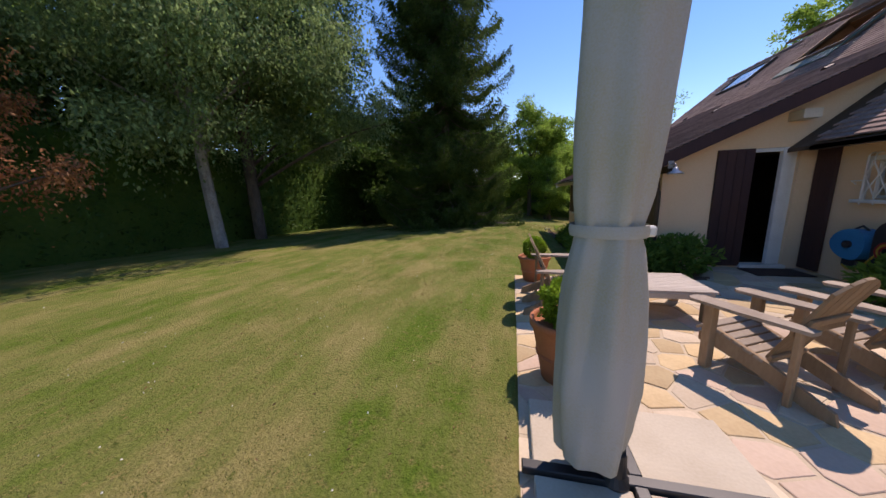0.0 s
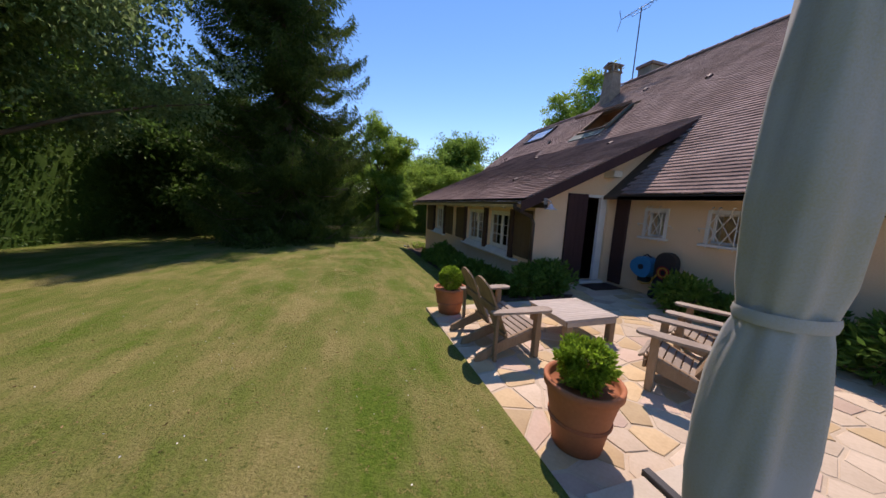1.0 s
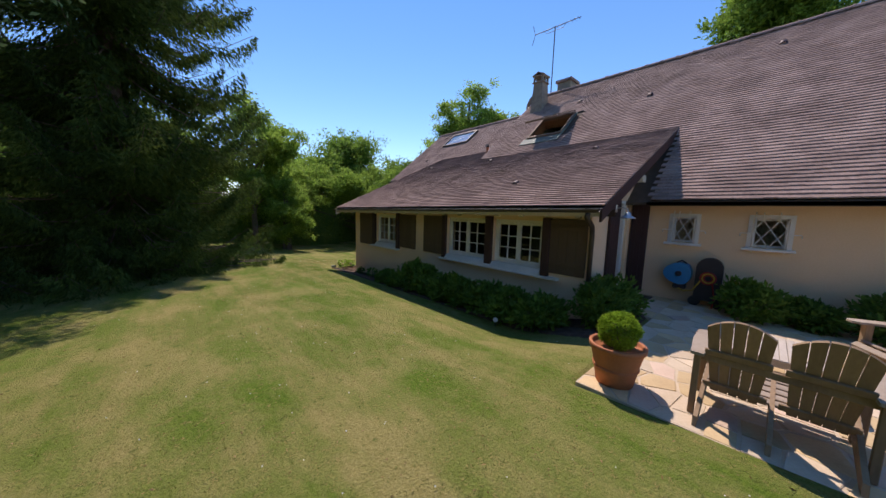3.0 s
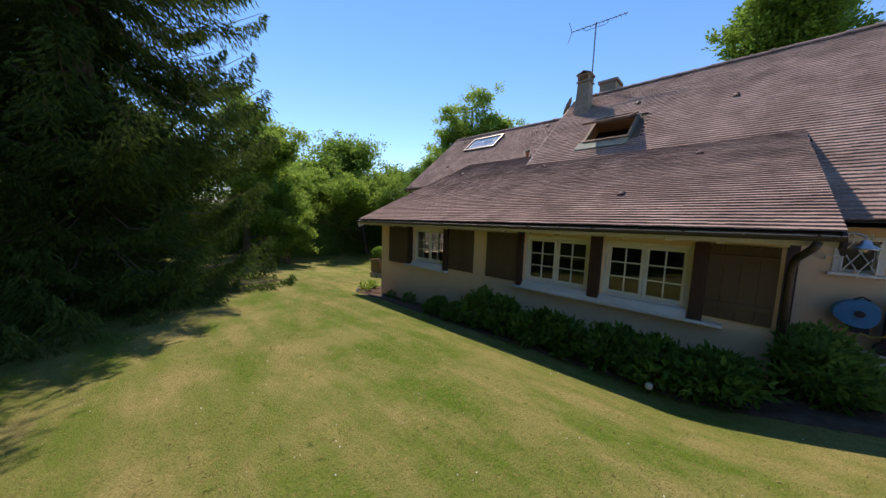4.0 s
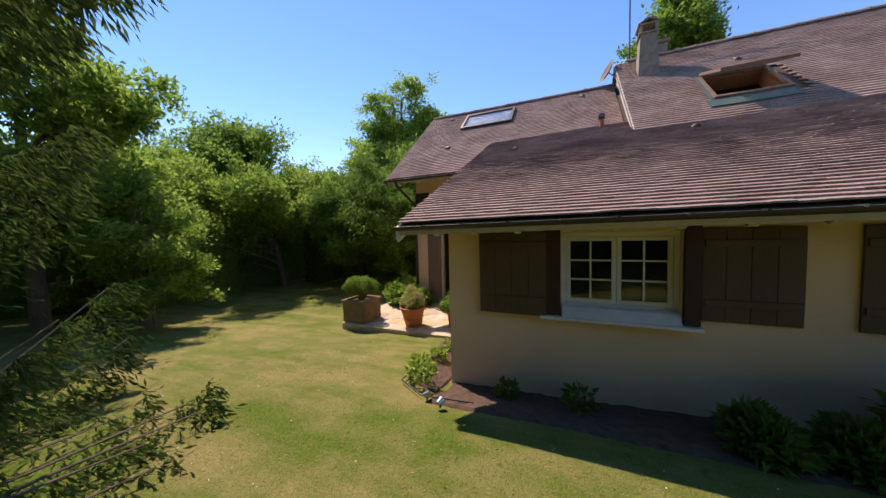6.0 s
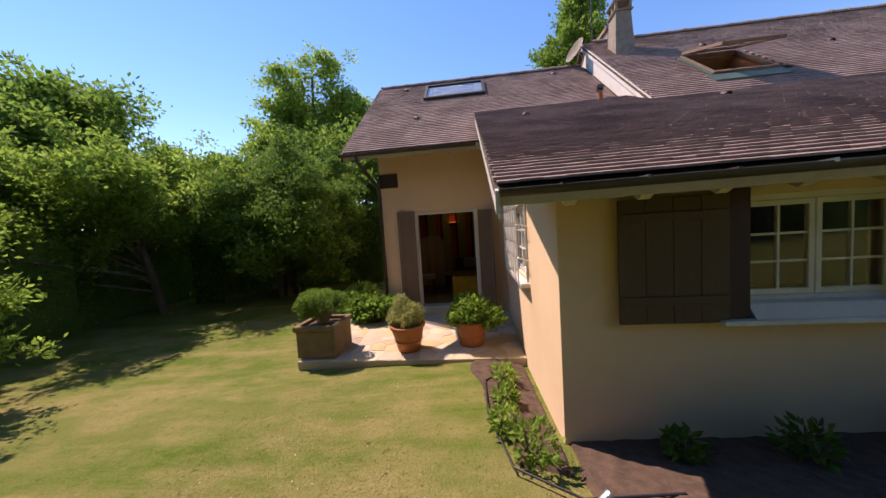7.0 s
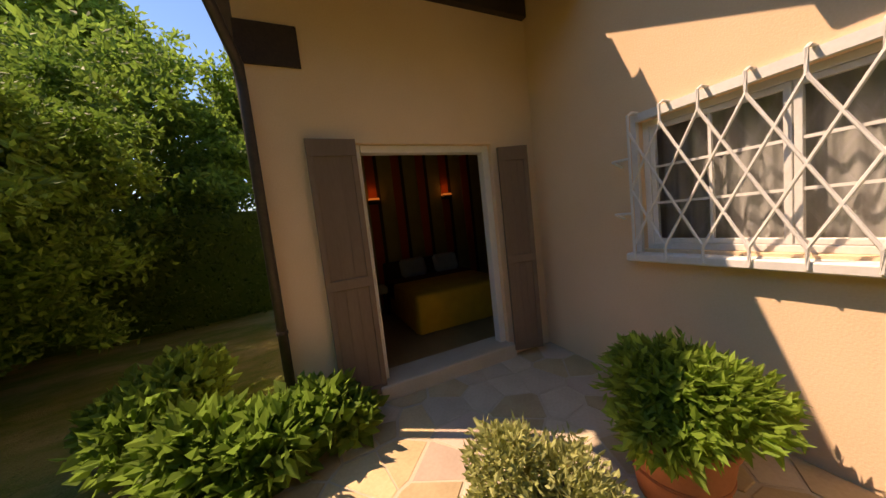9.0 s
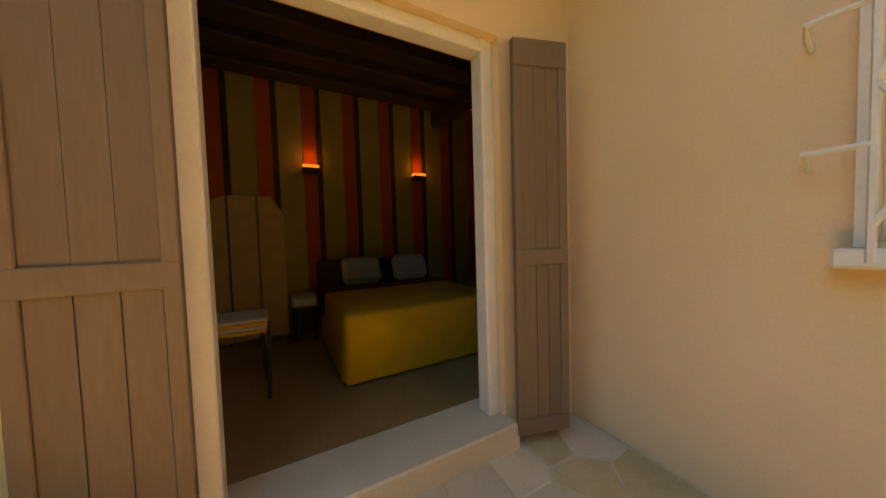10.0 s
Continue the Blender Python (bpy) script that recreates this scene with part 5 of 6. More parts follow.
for x, y, r, h, mat in ((3.15, 18.35, 0.20, 0.15, LEAF_LIGHT), (3.55, 18.55, 0.15, 0.10, LEAF_LIGHT), (4.1, 18.5, 0.13, 0.08, LEAF_LIGHT), (4.75, 18.45, 0.16, 0.10, LEAF_LIGHT), (3.2, 16.2, 0.16, 0.14, PEONY), (3.25, 17.1, 0.12, 0.10, PEONY)):
    foliage("seedling", "small light green plant in bare soil", (x, y, float(lawn_height(x, y)) + 0.02), [(0, 0, h, r, r, h)], 160, 0.09, mat, int(x * 37 + y * 11), group="bed seedlings", ratio=0.5, stems=3, category="plant")
foliage("perennial_clump", "lush green perennials beside the bedroom terrace", (7.78, 21.42, -0.945), [(0.02, -0.10, 0.24, 0.38, 0.38, 0.24), (-0.06, 0.08, 0.18, 0.28, 0.34, 0.20), (0.16, -0.48, 0.28, 0.28, 0.32, 0.22), (0.10, -0.74, 0.18, 0.20, 0.20, 0.15), (0.16, 0.30, 0.32, 0.30, 0.34, 0.24)], 3000, 0.15, LEAF, 31, ratio=0.62, stems=8)
foliage("perennial_clump", "tall leafy perennials growing round the wing's corner", (9.20, 22.22, -0.945), [(0, 0, 0.34, 0.55, 0.36, 0.32), (-0.55, 0.10, 0.26, 0.42, 0.34, 0.26), (0.45, 0.05, 0.30, 0.45, 0.36, 0.28), (0.1, 0.42, 0.24, 0.6, 0.34, 0.22)], 2600, 0.14, LEAF, 37, ratio=0.62, stems=8)
hose = tube(bmesh.new(), [(2.75, 17.4, float(lawn_height(2.75, 17.4)) + 0.04), (2.68, 18.1, float(lawn_height(2.68, 18.1)) + 0.05), (2.95, 18.55, float(lawn_height(2.95, 18.55)) + 0.05), (3.8, 18.72, float(lawn_height(3.8, 18.72)) + 0.05), (4.7, 18.72, float(lawn_height(4.7, 18.72)) + 0.05), (5.3, 18.3, float(lawn_height(5.3, 18.3)) + 0.05)], 0.010, 8)
tagged(part("drip_hose", hose, DARKPLASTIC), "thin black drip hose on the soil", "hose")
for x, y, t in ((2.62, 17.98, 20), (2.45, 17.72, 70)):
    spot = tagged(empty("garden_spotlight", (x, y, float(lawn_height(x, y)) + 0.02), t), "small silver garden spotlight on the soil", "spotlight", "bed spotlights")
    p = part("head", lathe(bmesh.new(), [(0.02, -0.045), (0.033, -0.04), (0.045, 0.035), (0.042, 0.04)], 20), STEEL, spot)
    p.matrix_local = pose(0, 0, 0.07, 70, 0, 0)
    part("spike", tube(bmesh.new(), [(0, 0, 0.0), (0, 0, 0.05)], 0.012, 8), BLACK, spot)
globe = tagged(empty("globe_light", (2.40, 10.33, float(lawn_height(2.40, 10.33)))), "white globe garden light on a short stake", "garden light")
bm = bmesh.new()
bmesh.ops.create_uvsphere(bm, u_segments=20, v_segments=12, radius=0.045)
bmesh.ops.translate(bm, verts=bm.verts[:], vec=(0, 0, 0.12))
smooth(part("globe", bm, WHITE, globe, "white frosted globe"))
part("stake", tube(bmesh.new(), [(0, 0, -0.05), (0, 0, 0.085)], 0.008, 8), BLACK, globe)

# ---- small fittings ----
lamp = tagged(empty("wall_lamp", (3.44, 8.72, 1.49)), "enamel bell lamp on the end wall", "wall lamp")
part("arm", tube(bmesh.new(), [(0, 0.12, 0.10), (0, 0.02, 0.12), (0, -0.05, 0.09), (0, -0.06, 0.04)], 0.010, 8), STEEL, lamp)
part("back_plate", boxes(((-0.04, 0.10, 0.04), (0.04, 0.12, 0.16)), bevel=0.006), STEEL, lamp)
smooth(part("shade", lathe(bmesh.new(), [(0.02, 0.05), (0.035, 0.045), (0.045, 0.0), (0.11, -0.04), (0.115, -0.055), (0.10, -0.045), (0.03, 0.0)], 28, pose(0, -0.06, 0)), STEEL, lamp, "shiny metal bell shade"))
part("bulb", lathe(bmesh.new(), [(0.012, -0.01), (0.03, -0.04), (0.03, -0.06), (0.01, -0.08)], 16, pose(0, -0.06, 0)), WHITE, lamp)

reel = tagged(empty("hose_reel", (5.49, 8.22, 0.15)), "blue wall-mounted garden hose reel box", "hose reel")
bm = bmesh.new()
outline = [(-0.10, 0.22 * math.cos(a) + (0.05 * math.cos(a) ** 2), 0.25 + 0.21 * math.sin(a)) for a in np.linspace(0, 2 * math.pi, 29)[:-1]]
prism(bm, outline, (0.2, 0, 0))
part("casing", bm, BLUE, reel)
part("hub", lathe(bmesh.new(), [(0.05, 0), (0.05, 0.03), (0.02, 0.035)], 20, pose(-0.10, 0.02, 0.25, 0, -90, 0)), DARKPLASTIC, reel)
part("handle", tube(bmesh.new(), [(0.0, -0.08, 0.45), (0.0, 0.0, 0.50), (0.0, 0.08, 0.45)], 0.014, 8), DARKPLASTIC, reel)
part("foot", boxes(((-0.08, -0.10, -0.05), (0.08, 0.10, 0.05)), bevel=0.015), DARKPLASTIC, reel)
part("bracket", boxes(((0.10, -0.06, 0.1), (0.17, 0.06, 0.4))), DARKPLASTIC, reel)
cart = tagged(empty("hose_cart", (5.47, 7.80, P)), "dark arched hose cart with red and yellow hose", "hose cart")
bm = bmesh.new()
outline = [(-0.06, -0.19, 0.12)] + [(-0.06, 0.19 * -math.cos(a), 0.74 + 0.19 * math.sin(a)) for a in np.linspace(0, math.pi, 15)] + [(-0.06, 0.19, 0.12)]
prism(bm, outline, (0.12, 0, 0))
part("shell", bm, DARKPLASTIC, cart)
for k, (r, mat) in enumerate(((0.11, RED), (0.085, YELLOW), (0.06, RED))):
    pts = [(-0.085, r * math.cos(a), 0.55 + r * math.sin(a)) for a in np.linspace(0, 2 * math.pi, 25)]
    part("hose_coil", tube(bmesh.new(), pts, 0.013, 6), mat, cart)
part("hose_end", tube(bmesh.new(), [(-0.08, 0.1, 0.5), (-0.12, 0.2, 0.3), (-0.14, 0.32, 0.26), (-0.12, 0.42, 0.30)], 0.012, 6), YELLOW, cart)
part("hose_end", tube(bmesh.new(), [(-0.08, -0.06, 0.48), (-0.12, -0.12, 0.2), (-0.13, -0.1, 0.02)], 0.012, 6), RED, cart)
for y in (-0.17, 0.17):
    part("wheel", tube(bmesh.new(), [(-0.05, y, 0.09), (0.05, y, 0.09)], 0.09, 18), BLACK, cart)

antenna = tagged(empty("tv_antenna", (11.40, 14.55, 6.4)), "rake-shaped television antenna on a thin mast", "antenna")
part("mast", tube(bmesh.new(), [(0, 0, 0), (0, 0, 3.45)], 0.022, 8), ZINC, antenna)
part("boom", tube(bmesh.new(), [(0, 1.0, 3.45), (0, -1.15, 3.35)], 0.016, 6), ZINC, antenna)
part("boom_stay", tube(bmesh.new(), [(0, 0.5, 3.42), (0, 0.4, 3.28), (0, -0.4, 3.24), (0, -0.5, 3.36)], 0.010, 6), ZINC, antenna)
for i in range(12):
    y = 0.7 - i * 0.16
    part("element", tube(bmesh.new(), [(-0.12, y, 3.42 - 0.047 * (0.7 - y) / 1.0), (0.12, y, 3.42 - 0.047 * (0.7 - y) / 1.0)], 0.007, 5), ZINC, antenna)
for s in (1, -1):
    part("reflector", tube(bmesh.new(), [(0, 0.98, 3.45), (0, 1.12, 3.45 + s * 0.42)], 0.012, 5), ZINC, antenna)
dish = tagged(empty("satellite_dish", (10.95, 15.20, 6.35)), "small grey satellite dish on the gable", "satellite dish")
p = part("reflector_bowl", lathe(bmesh.new(), [(0.02, 0.0), (0.2, 0.03), (0.36, 0.10), (0.365, 0.105), (0.2, 0.045), (0.02, 0.012)], 28), CHIMNEY, dish)
p.matrix_local = pose(0, 0, 0.2, -65, 0, 20)
part("bracket", tube(bmesh.new(), [(0, -0.2, 0.0), (0, 0, 0.2)], 0.02, 8), STEEL, dish)

# ---- trees ----


def limb(start, end, rnd, bend, n=5):
    a, b = Vector(start), Vector(end)
    off = Vector((rnd.uniform(-1, 1), rnd.uniform(-1, 1), rnd.uniform(0.1, 1))) * bend * (b - a).length
    return [a.lerp(b, i / (n - 1)) + off * math.sin(math.pi * i / (n - 1)) for i in range(n)]


def broad_tree(name, label, at, high, trunk, crown, clumps, leaves, leaf, mat, seed, bark=BARK, droop=0.0, lean=(0, 0), limbs=14, clump_r=0.55, ratio=0.5, trunks=((0, 0),), group="garden trees", hollow=0.45):
    """Trunk, limbs and a crown of leaf clumps; crown: ellipsoids (x, y, z, rx, ry, rz) relative to the foot."""
    rnd, rng = random.Random(seed), np.random.default_rng(seed)
    tree = tagged(empty(name, at), label, "tree", group)
    cr = np.array(crown, float)
    weight = cr[:, 3] * cr[:, 4] * cr[:, 5]
    boughs = max(14, clumps // 15)
    pick = cr[rng.choice(len(cr), size=boughs, p=weight / weight.sum())]
    d = unit(rng.normal(size=(boughs, 3)) + np.array([0, 0, 0.25]))
    tip = pick[:, :3] + d * pick[:, 3:] * rng.uniform(0.72, 1.12, boughs)[:, None]
    root = pick[:, :3] * np.array([0.8, 0.8, 0.8]) + d * pick[:, 3:] * 0.2
    which = rng.integers(0, boughs, clumps)
    along = 0.30 + 0.72 * rng.random(clumps) ** 0.75
    centre = root[which] + (tip - root)[which] * along[:, None]
    centre = centre + rng.normal(size=centre.shape) * (cr[:, 3].mean() * 0.13) * np.array([1, 1, 0.55])
    centre = centre[centre[:, 2] > 0.15]
    n = len(centre)
    own = clump_r * 0.62 * rng.uniform(0.5, 1.3, n)
    pts = np.repeat(centre, leaves, 0) + rng.normal(size=(n * leaves, 3)) * 0.5 * np.repeat(own, leaves)[:, None] * np.array([1, 1, 0.7])
    if droop:
        pts[:, 2] -= droop * np.abs(rng.normal(size=len(pts))) * np.repeat(own, leaves)
    way = unit(0.5 * unit(pts - np.repeat(centre, leaves, 0)) + 0.6 * rng.normal(size=pts.shape) + np.array([0, 0, 0.15 - 0.7 * droop]))
    size = leaf * rng.uniform(0.6, 1.3, len(pts))
    keep = pts[:, 2] > 0.05
    pts, way, size = pts[keep], way[keep], size[keep]
    mesh_np("crown", leaf_quads(rng, pts, way, size, size * ratio), quads(len(pts)), mat, tree)
    for fx, fy in trunks:
        top = Vector((fx * 0.5 + lean[0], fy * 0.5 + lean[1], high * 0.85))
        part("trunk", tube(bmesh.new(), limb((fx, fy, -0.1), top, rnd, 0.02, 7), trunk, 10, trunk * 0.25), bark, tree)
    for i in range(limbs):
        c = Vector(centre[rnd.randrange(n)])
        fx, fy = rnd.choice(trunks)
        f = min(0.9, max(0.15, (c.z - 0.25 * (abs(c.x) + abs(c.y))) / high * 0.9))
        start = Vector((fx, fy, 0)).lerp(Vector((fx * 0.5 + lean[0], fy * 0.5 + lean[1], high * 0.85)), f)
        part("limb", tube(bmesh.new(), limb(start, c, rnd, 0.10), trunk * 0.32, 6, 0.012), bark, tree)
    return tree


LAWN_WAY = [(-1.2 + 0.25 * i, 14.6 + 0.62 * i) for i in range(7)] + [(0.63, 18.75), (0.8, 19.0), (1.0, 19.2), (1.3, 19.5), (1.6, 19.75), (2.0, 20.0)]


def spruce(at, high, radius, seed, clear=1.45):
    rnd, rng = random.Random(seed), np.random.default_rng(seed)
    tree = tagged(empty("spruce", at), "tall dark spruce with drooping branches down to the lawn", "tree", "garden trees")
    part("trunk", tube(bmesh.new(), [(0, 0, -0.1), (0.03, 0, high * 0.4), (0, 0.03, high)], 0.30, 10, 0.02), BARK, tree)
    wood = bmesh.new()
    chunks = []
    z = 0.25
    while z < high - 0.4:
        reach = radius * (1 - z / high) ** 0.6 * (1.0 if z > 1.2 else 0.95)
        for k in range(9):
            a = rnd.uniform(0, 2 * math.pi)
            r = reach * rnd.uniform(0.62, 1.10)
            while z < 4.5 and r > 2 and any(math.hypot(at[0] + math.cos(a) * r - qx, at[1] + math.sin(a) * r - qy) < (0.4 if z < 0.8 else clear) for qx, qy in LAWN_WAY):
                r -= 0.15
            n = max(4, int(r / 0.10))
            t = np.linspace(0, 1, n)
            drop = (0.30 + 0.25 * rnd.random()) * r
            px = np.cos(a) * r * t
            py = np.sin(a) * r * t
            pz = z - drop * np.sin(t * 1.9) + 0.30 * r * t ** 3
            pz = np.maximum(pz, 0.10 + 0.10 * rng.random(n))
            line = np.stack([px, py, pz], 1)
            tube(wood, [tuple(p) for p in line[:: max(1, n // 4)]], 0.03, 4, 0.008)
            dens = 62 if z < 5 else 42 if z < 12 else 24
            m = n * dens
            src = np.repeat(line, dens, 0)
            tt = np.repeat(t, dens)
            side = np.array([-math.sin(a), math.cos(a), 0])
            out = np.array([math.cos(a), math.sin(a), 0])
            lateral = rng.normal(size=m) * (0.10 + 0.24 * np.sin(np.pi * np.clip(tt, 0.05, 1))) * (0.5 + 0.5 * r / radius) * 1.15
            hang = np.abs(rng.normal(size=m)) * 0.16
            pts = src + side * lateral[:, None] + out * (np.abs(lateral) * 0.5)[:, None]
            pts[:, 2] -= hang + 0.25 * np.abs(lateral)
            way = unit(out * 0.6 + side * np.sign(lateral)[:, None] * 0.5 + np.array([0, 0, -0.8]) + 0.35 * rng.normal(size=(m, 3)))
            size = rng.uniform(0.07, 0.16, m) * (1.0 if z < 5 else 1.35 if z < 12 else 2.2)
            keep = pts[:, 2] > 0.06
            chunks.append(leaf_quads(rng, pts[keep], way[keep], size[keep], size[keep] * 0.22))
        z += 0.30 + 0.02 * z
    part("branchwork", wood, BARK, tree)["kind"] = "stuff"
    v = np.concatenate(chunks)
    mesh_np("needles", v, quads(len(v) // 4), NEEDLE, tree)
    return tree


def g(x, y):
    return (x, y, float(lawn_height(x, y)))


spruce(g(-2.9, 20.95), 31.0, 4.5, 5)
broad_tree("birch_tree", "pale-trunked tree with a hanging silvery crown", g(-8.8, 11.3), 12, 0.20, [(0.3, 0, 8.6, 4.6, 4.6, 5.2), (2.4, 1.2, 5.6, 3.0, 3.0, 2.8), (-2.4, -1.2, 6.4, 3.2, 3.2, 3.6), (0.6, -2.0, 5.2, 2.4, 2.4, 2.2)], 1150, 75, 0.125, LEAF_GREY, 41, bark=BIRCH, droop=0.9, limbs=20, clump_r=0.8, lean=(-0.5, 0.2))
broad_tree("birch_tree", "pale-trunked tree standing at the lawn edge", g(-9.6, 13.8), 14, 0.24, [(0.5, 0.5, 9.0, 4.2, 4.2, 5.2), (2.4, 2.2, 6.2, 3.2, 3.2, 3.0)], 900, 75, 0.135, LEAF_GREY, 42, droop=0.6, limbs=20, clump_r=0.8, trunks=((0, 0), (-0.5, 0.5)))
broad_tree("copper_tree", "low weeping tree with copper-red leaves", g(-8.0, 5.9), 4.5, 0.12, [(0.2, 0.2, 2.0, 1.3, 1.3, 0.9), (-1.0, -0.4, 3.6, 2.2, 2.0, 1.6), (0.8, 0.8, 1.5, 0.8, 0.8, 0.55)], 330, 60, 0.085, LEAF_RED, 43, droop=0.8, limbs=14, clump_r=0.5)
broad_tree("broadleaf_tree", "tall dark green tree behind the hedge", g(-15, 8.0), 13, 0.3, [(0, 0, 7.5, 4.5, 4.5, 5.0)], 600, 60, 0.26, LEAF, 44, limbs=10, clump_r=1.0)
broad_tree("broadleaf_tree", "tall dark green tree behind the hedge", g(-13, 17.0), 15, 0.3, [(0, 0, 8.5, 5, 5, 6.0)], 700, 60, 0.26, LEAF, 45, limbs=10, clump_r=1.0)
broad_tree("broadleaf_tree", "bright green tree behind the copper tree", g(-14, 4.0), 7, 0.2, [(0, 0, 4.0, 3.2, 3.2, 2.6)], 400, 60, 0.22, LEAF_LIGHT, 46, limbs=8, clump_r=0.8)
broad_tree("broadleaf_tree", "rounded light green tree beyond the lawn", g(2.3, 29.5), 9, 0.2, [(0, 0, 5.0, 2.6, 2.6, 4.0), (1.5, 1, 3, 2, 2, 2.5)], 700, 70, 0.18, LEAF_LIGHT, 47, limbs=10, clump_r=0.7)
broad_tree("hazel_shrub", "dense bright green shrub at the lawn end", g(3.5, 27.0), 4.0, 0.09, [(0, 0, 1.9, 1.3, 1.3, 1.9)], 400, 70, 0.11, LEAF_LIGHT, 48, limbs=8, clump_r=0.38, trunks=((0, 0), (0.2, 0.1), (-0.2, 0.1)), group="")
broad_tree("broadleaf_tree", "round-topped tree far beyond the lawn", g(12.0, 37.0), 11, 0.25, [(0, 0, 6.5, 4.2, 4.0, 3.6)], 650, 60, 0.25, LEAF, 49, limbs=10, clump_r=0.9)
broad_tree("broadleaf_tree", "slim tree far beyond the lawn", g(6.5, 35.0), 8, 0.2, [(0, 0, 4.6, 2.6, 2.6, 3.0)], 480, 60, 0.22, LEAF_LIGHT, 50, limbs=8, clump_r=0.8)
broad_tree("walnut_tree", "spreading light green tree near the wing", g(13.2, 27.2), 6.6, 0.14, [(0, 0, 3.3, 3.2, 3.2, 2.3), (-1.0, -1.2, 2.2, 2.4, 2.2, 1.6), (0.6, 0.8, 4.7, 2.4, 2.2, 1.8), (0.5, -2.0, 1.6, 1.8, 1.4, 1.4), (-1.4, -2.4, 3.4, 2.0, 1.9, 1.9), (0.0, -1.4, 5.0, 2.4, 2.2, 1.7)], 1900, 90, 0.13, LEAF_WALNUT, 51, limbs=26, clump_r=0.55, trunks=((0, 0), (0.3, -0.2), (-0.3, 0.2)))
broad_tree("acacia_tree", "leaning tree with an airy grey-green crown", g(11.0, 31.0), 7.0, 0.15, [(0, 0, 4.7, 3.8, 3.2, 2.3), (-3.0, 0.2, 4.2, 2.8, 2.6, 2.2), (2.0, 1.2, 4.2, 2.2, 2.2, 1.8), (-6.0, 1.0, 4.0, 2.8, 2.6, 2.6)], 1100, 80, 0.15, LEAF_LIGHT, 52, limbs=22, clump_r=0.6, lean=(-1.4, 0.3))
broad_tree("broadleaf_tree", "tall light green tree behind the wing", g(22.5, 30.0), 17.0, 0.3, [(0, 0, 10.5, 3.4, 3.4, 6.0), (1.5, -2.5, 10.0, 2.5, 2.5, 3.6), (-2.0, 1.5, 8.0, 2.4, 2.4, 4.0)], 1000, 60, 0.26, LEAF_LIGHT, 53, limbs=14, clump_r=0.9)
broad_tree("broadleaf_tree", "slender light green tree behind the wing", g(18.0, 31.5), 9, 0.2, [(0, 0, 6.0, 1.8, 1.8, 3.4)], 400, 60, 0.22, LEAF_LIGHT, 54, limbs=8, clump_r=0.7)
broad_tree("poplar_tree", "tall poplar rising behind the roof", (31.0, 8.1, -1.5), 24, 0.4, [(0, 0, 14.5, 3.3, 3.3, 11.0), (0.4, 0.2, 11.0, 3.0, 3.0, 7.0)], 1250, 60, 0.34, LEAF, 55, limbs=10, clump_r=1.1)
broad_tree("broadleaf_tree", "leafy tree above the chimney", g(20.5, 22.0), 10.0, 0.25, [(0, 0, 7.2, 2.6, 2.6, 3.2)], 480, 60, 0.23, LEAF_LIGHT, 56, limbs=10, clump_r=0.8)
broad_tree("broadleaf_tree", "dark tree in the garden corner", g(17.5, 25.5), 9.0, 0.25, [(0, 0, 4.5, 3.4, 3.4, 4.0)], 700, 60, 0.24, LEAF, 57, limbs=10, clump_r=0.9)

for i, (x, y, h, mat) in enumerate(((-17, 13.5, 12, LEAF_DARK), (-15, 23.5, 13, LEAF_DARK), (-8, 36, 11, LEAF_DARK), (-1.5, 38, 10, LEAF), (-12.5, 28, 9, LEAF), (19, 37, 9, LEAF), (-7.5, 30.0, 9, LEAF_DARK), (-10.5, 24.5, 8, LEAF_DARK))):
    broad_tree("broadleaf_tree", "dense green tree in the boundary wood", g(x, y), h, 0.25, [(0, 0, h * 0.55, 4.2, 4.2, h * 0.45), (1, -1, h * 0.3, 3, 3, h * 0.28)], 560, 60, 0.28, mat, 200 + i, limbs=6, clump_r=1.0)


def hedge(label, x0, x1, y0, y1, high, count, leaf, mat, seed):
    rng = np.random.default_rng(seed)
    length, deep = (y1 - y0, x1 - x0) if y1 - y0 > x1 - x0 else (x1 - x0, y1 - y0)
    body = bmesh.new()
    box(body, (x0 + 0.35, y0 + 0.2, -1.6), (x1 - 0.35, y1 - 0.2, high - 0.9))
    ob = tagged(part("hedge", body, LEAF_DARK), label, "hedge", "boundary hedges")
    pts = np.stack([rng.uniform(x0, x1, count), rng.uniform(y0, y1, count), rng.uniform(-1.2, high - 0.5, count)], 1)
    top = high - 0.5 + 0.5 * np.sin(pts[:, 0] * 1.3) * np.cos(pts[:, 1] * 0.9) + 0.25 * np.sin(pts[:, 1] * 3.1 + pts[:, 0] * 2.7)
    pts[:, 2] = -1.2 + (pts[:, 2] + 1.2) / (high + 0.7) * (top + 1.2)
    way = unit(rng.normal(size=pts.shape) + np.array([0, 0, 0.3]))
    size = leaf * rng.uniform(0.6, 1.3, count)
    mesh_np("leaves", leaf_quads(rng, pts, way, size, size * 0.5), quads(count), mat, ob)
    return ob


hedge("dense dark green hedge along the lawn", -12.0, -10.0, -14.0, 34.0, 4.1, 60000, 0.17, LEAF_DARK, 71)
hedge("dense green hedge closing the far lawn", -10.0, 26.0, 32.5, 34.5, 2.9, 42000, 0.17, LEAF, 72)
hedge("dark mixed hedge beside the lawn end", 3.5, 9.0, 31.0, 32.4, 2.6, 12000, 0.14, LEAF, 73)
# drawn out along x; the added length stands in for shade on the lawn
hedge("green hedge beyond the wing, lengthened over a shaded gap", 12.0, 22.0, 29.4, 31.2, 2.9, 18000, 0.14, LEAF, 74)
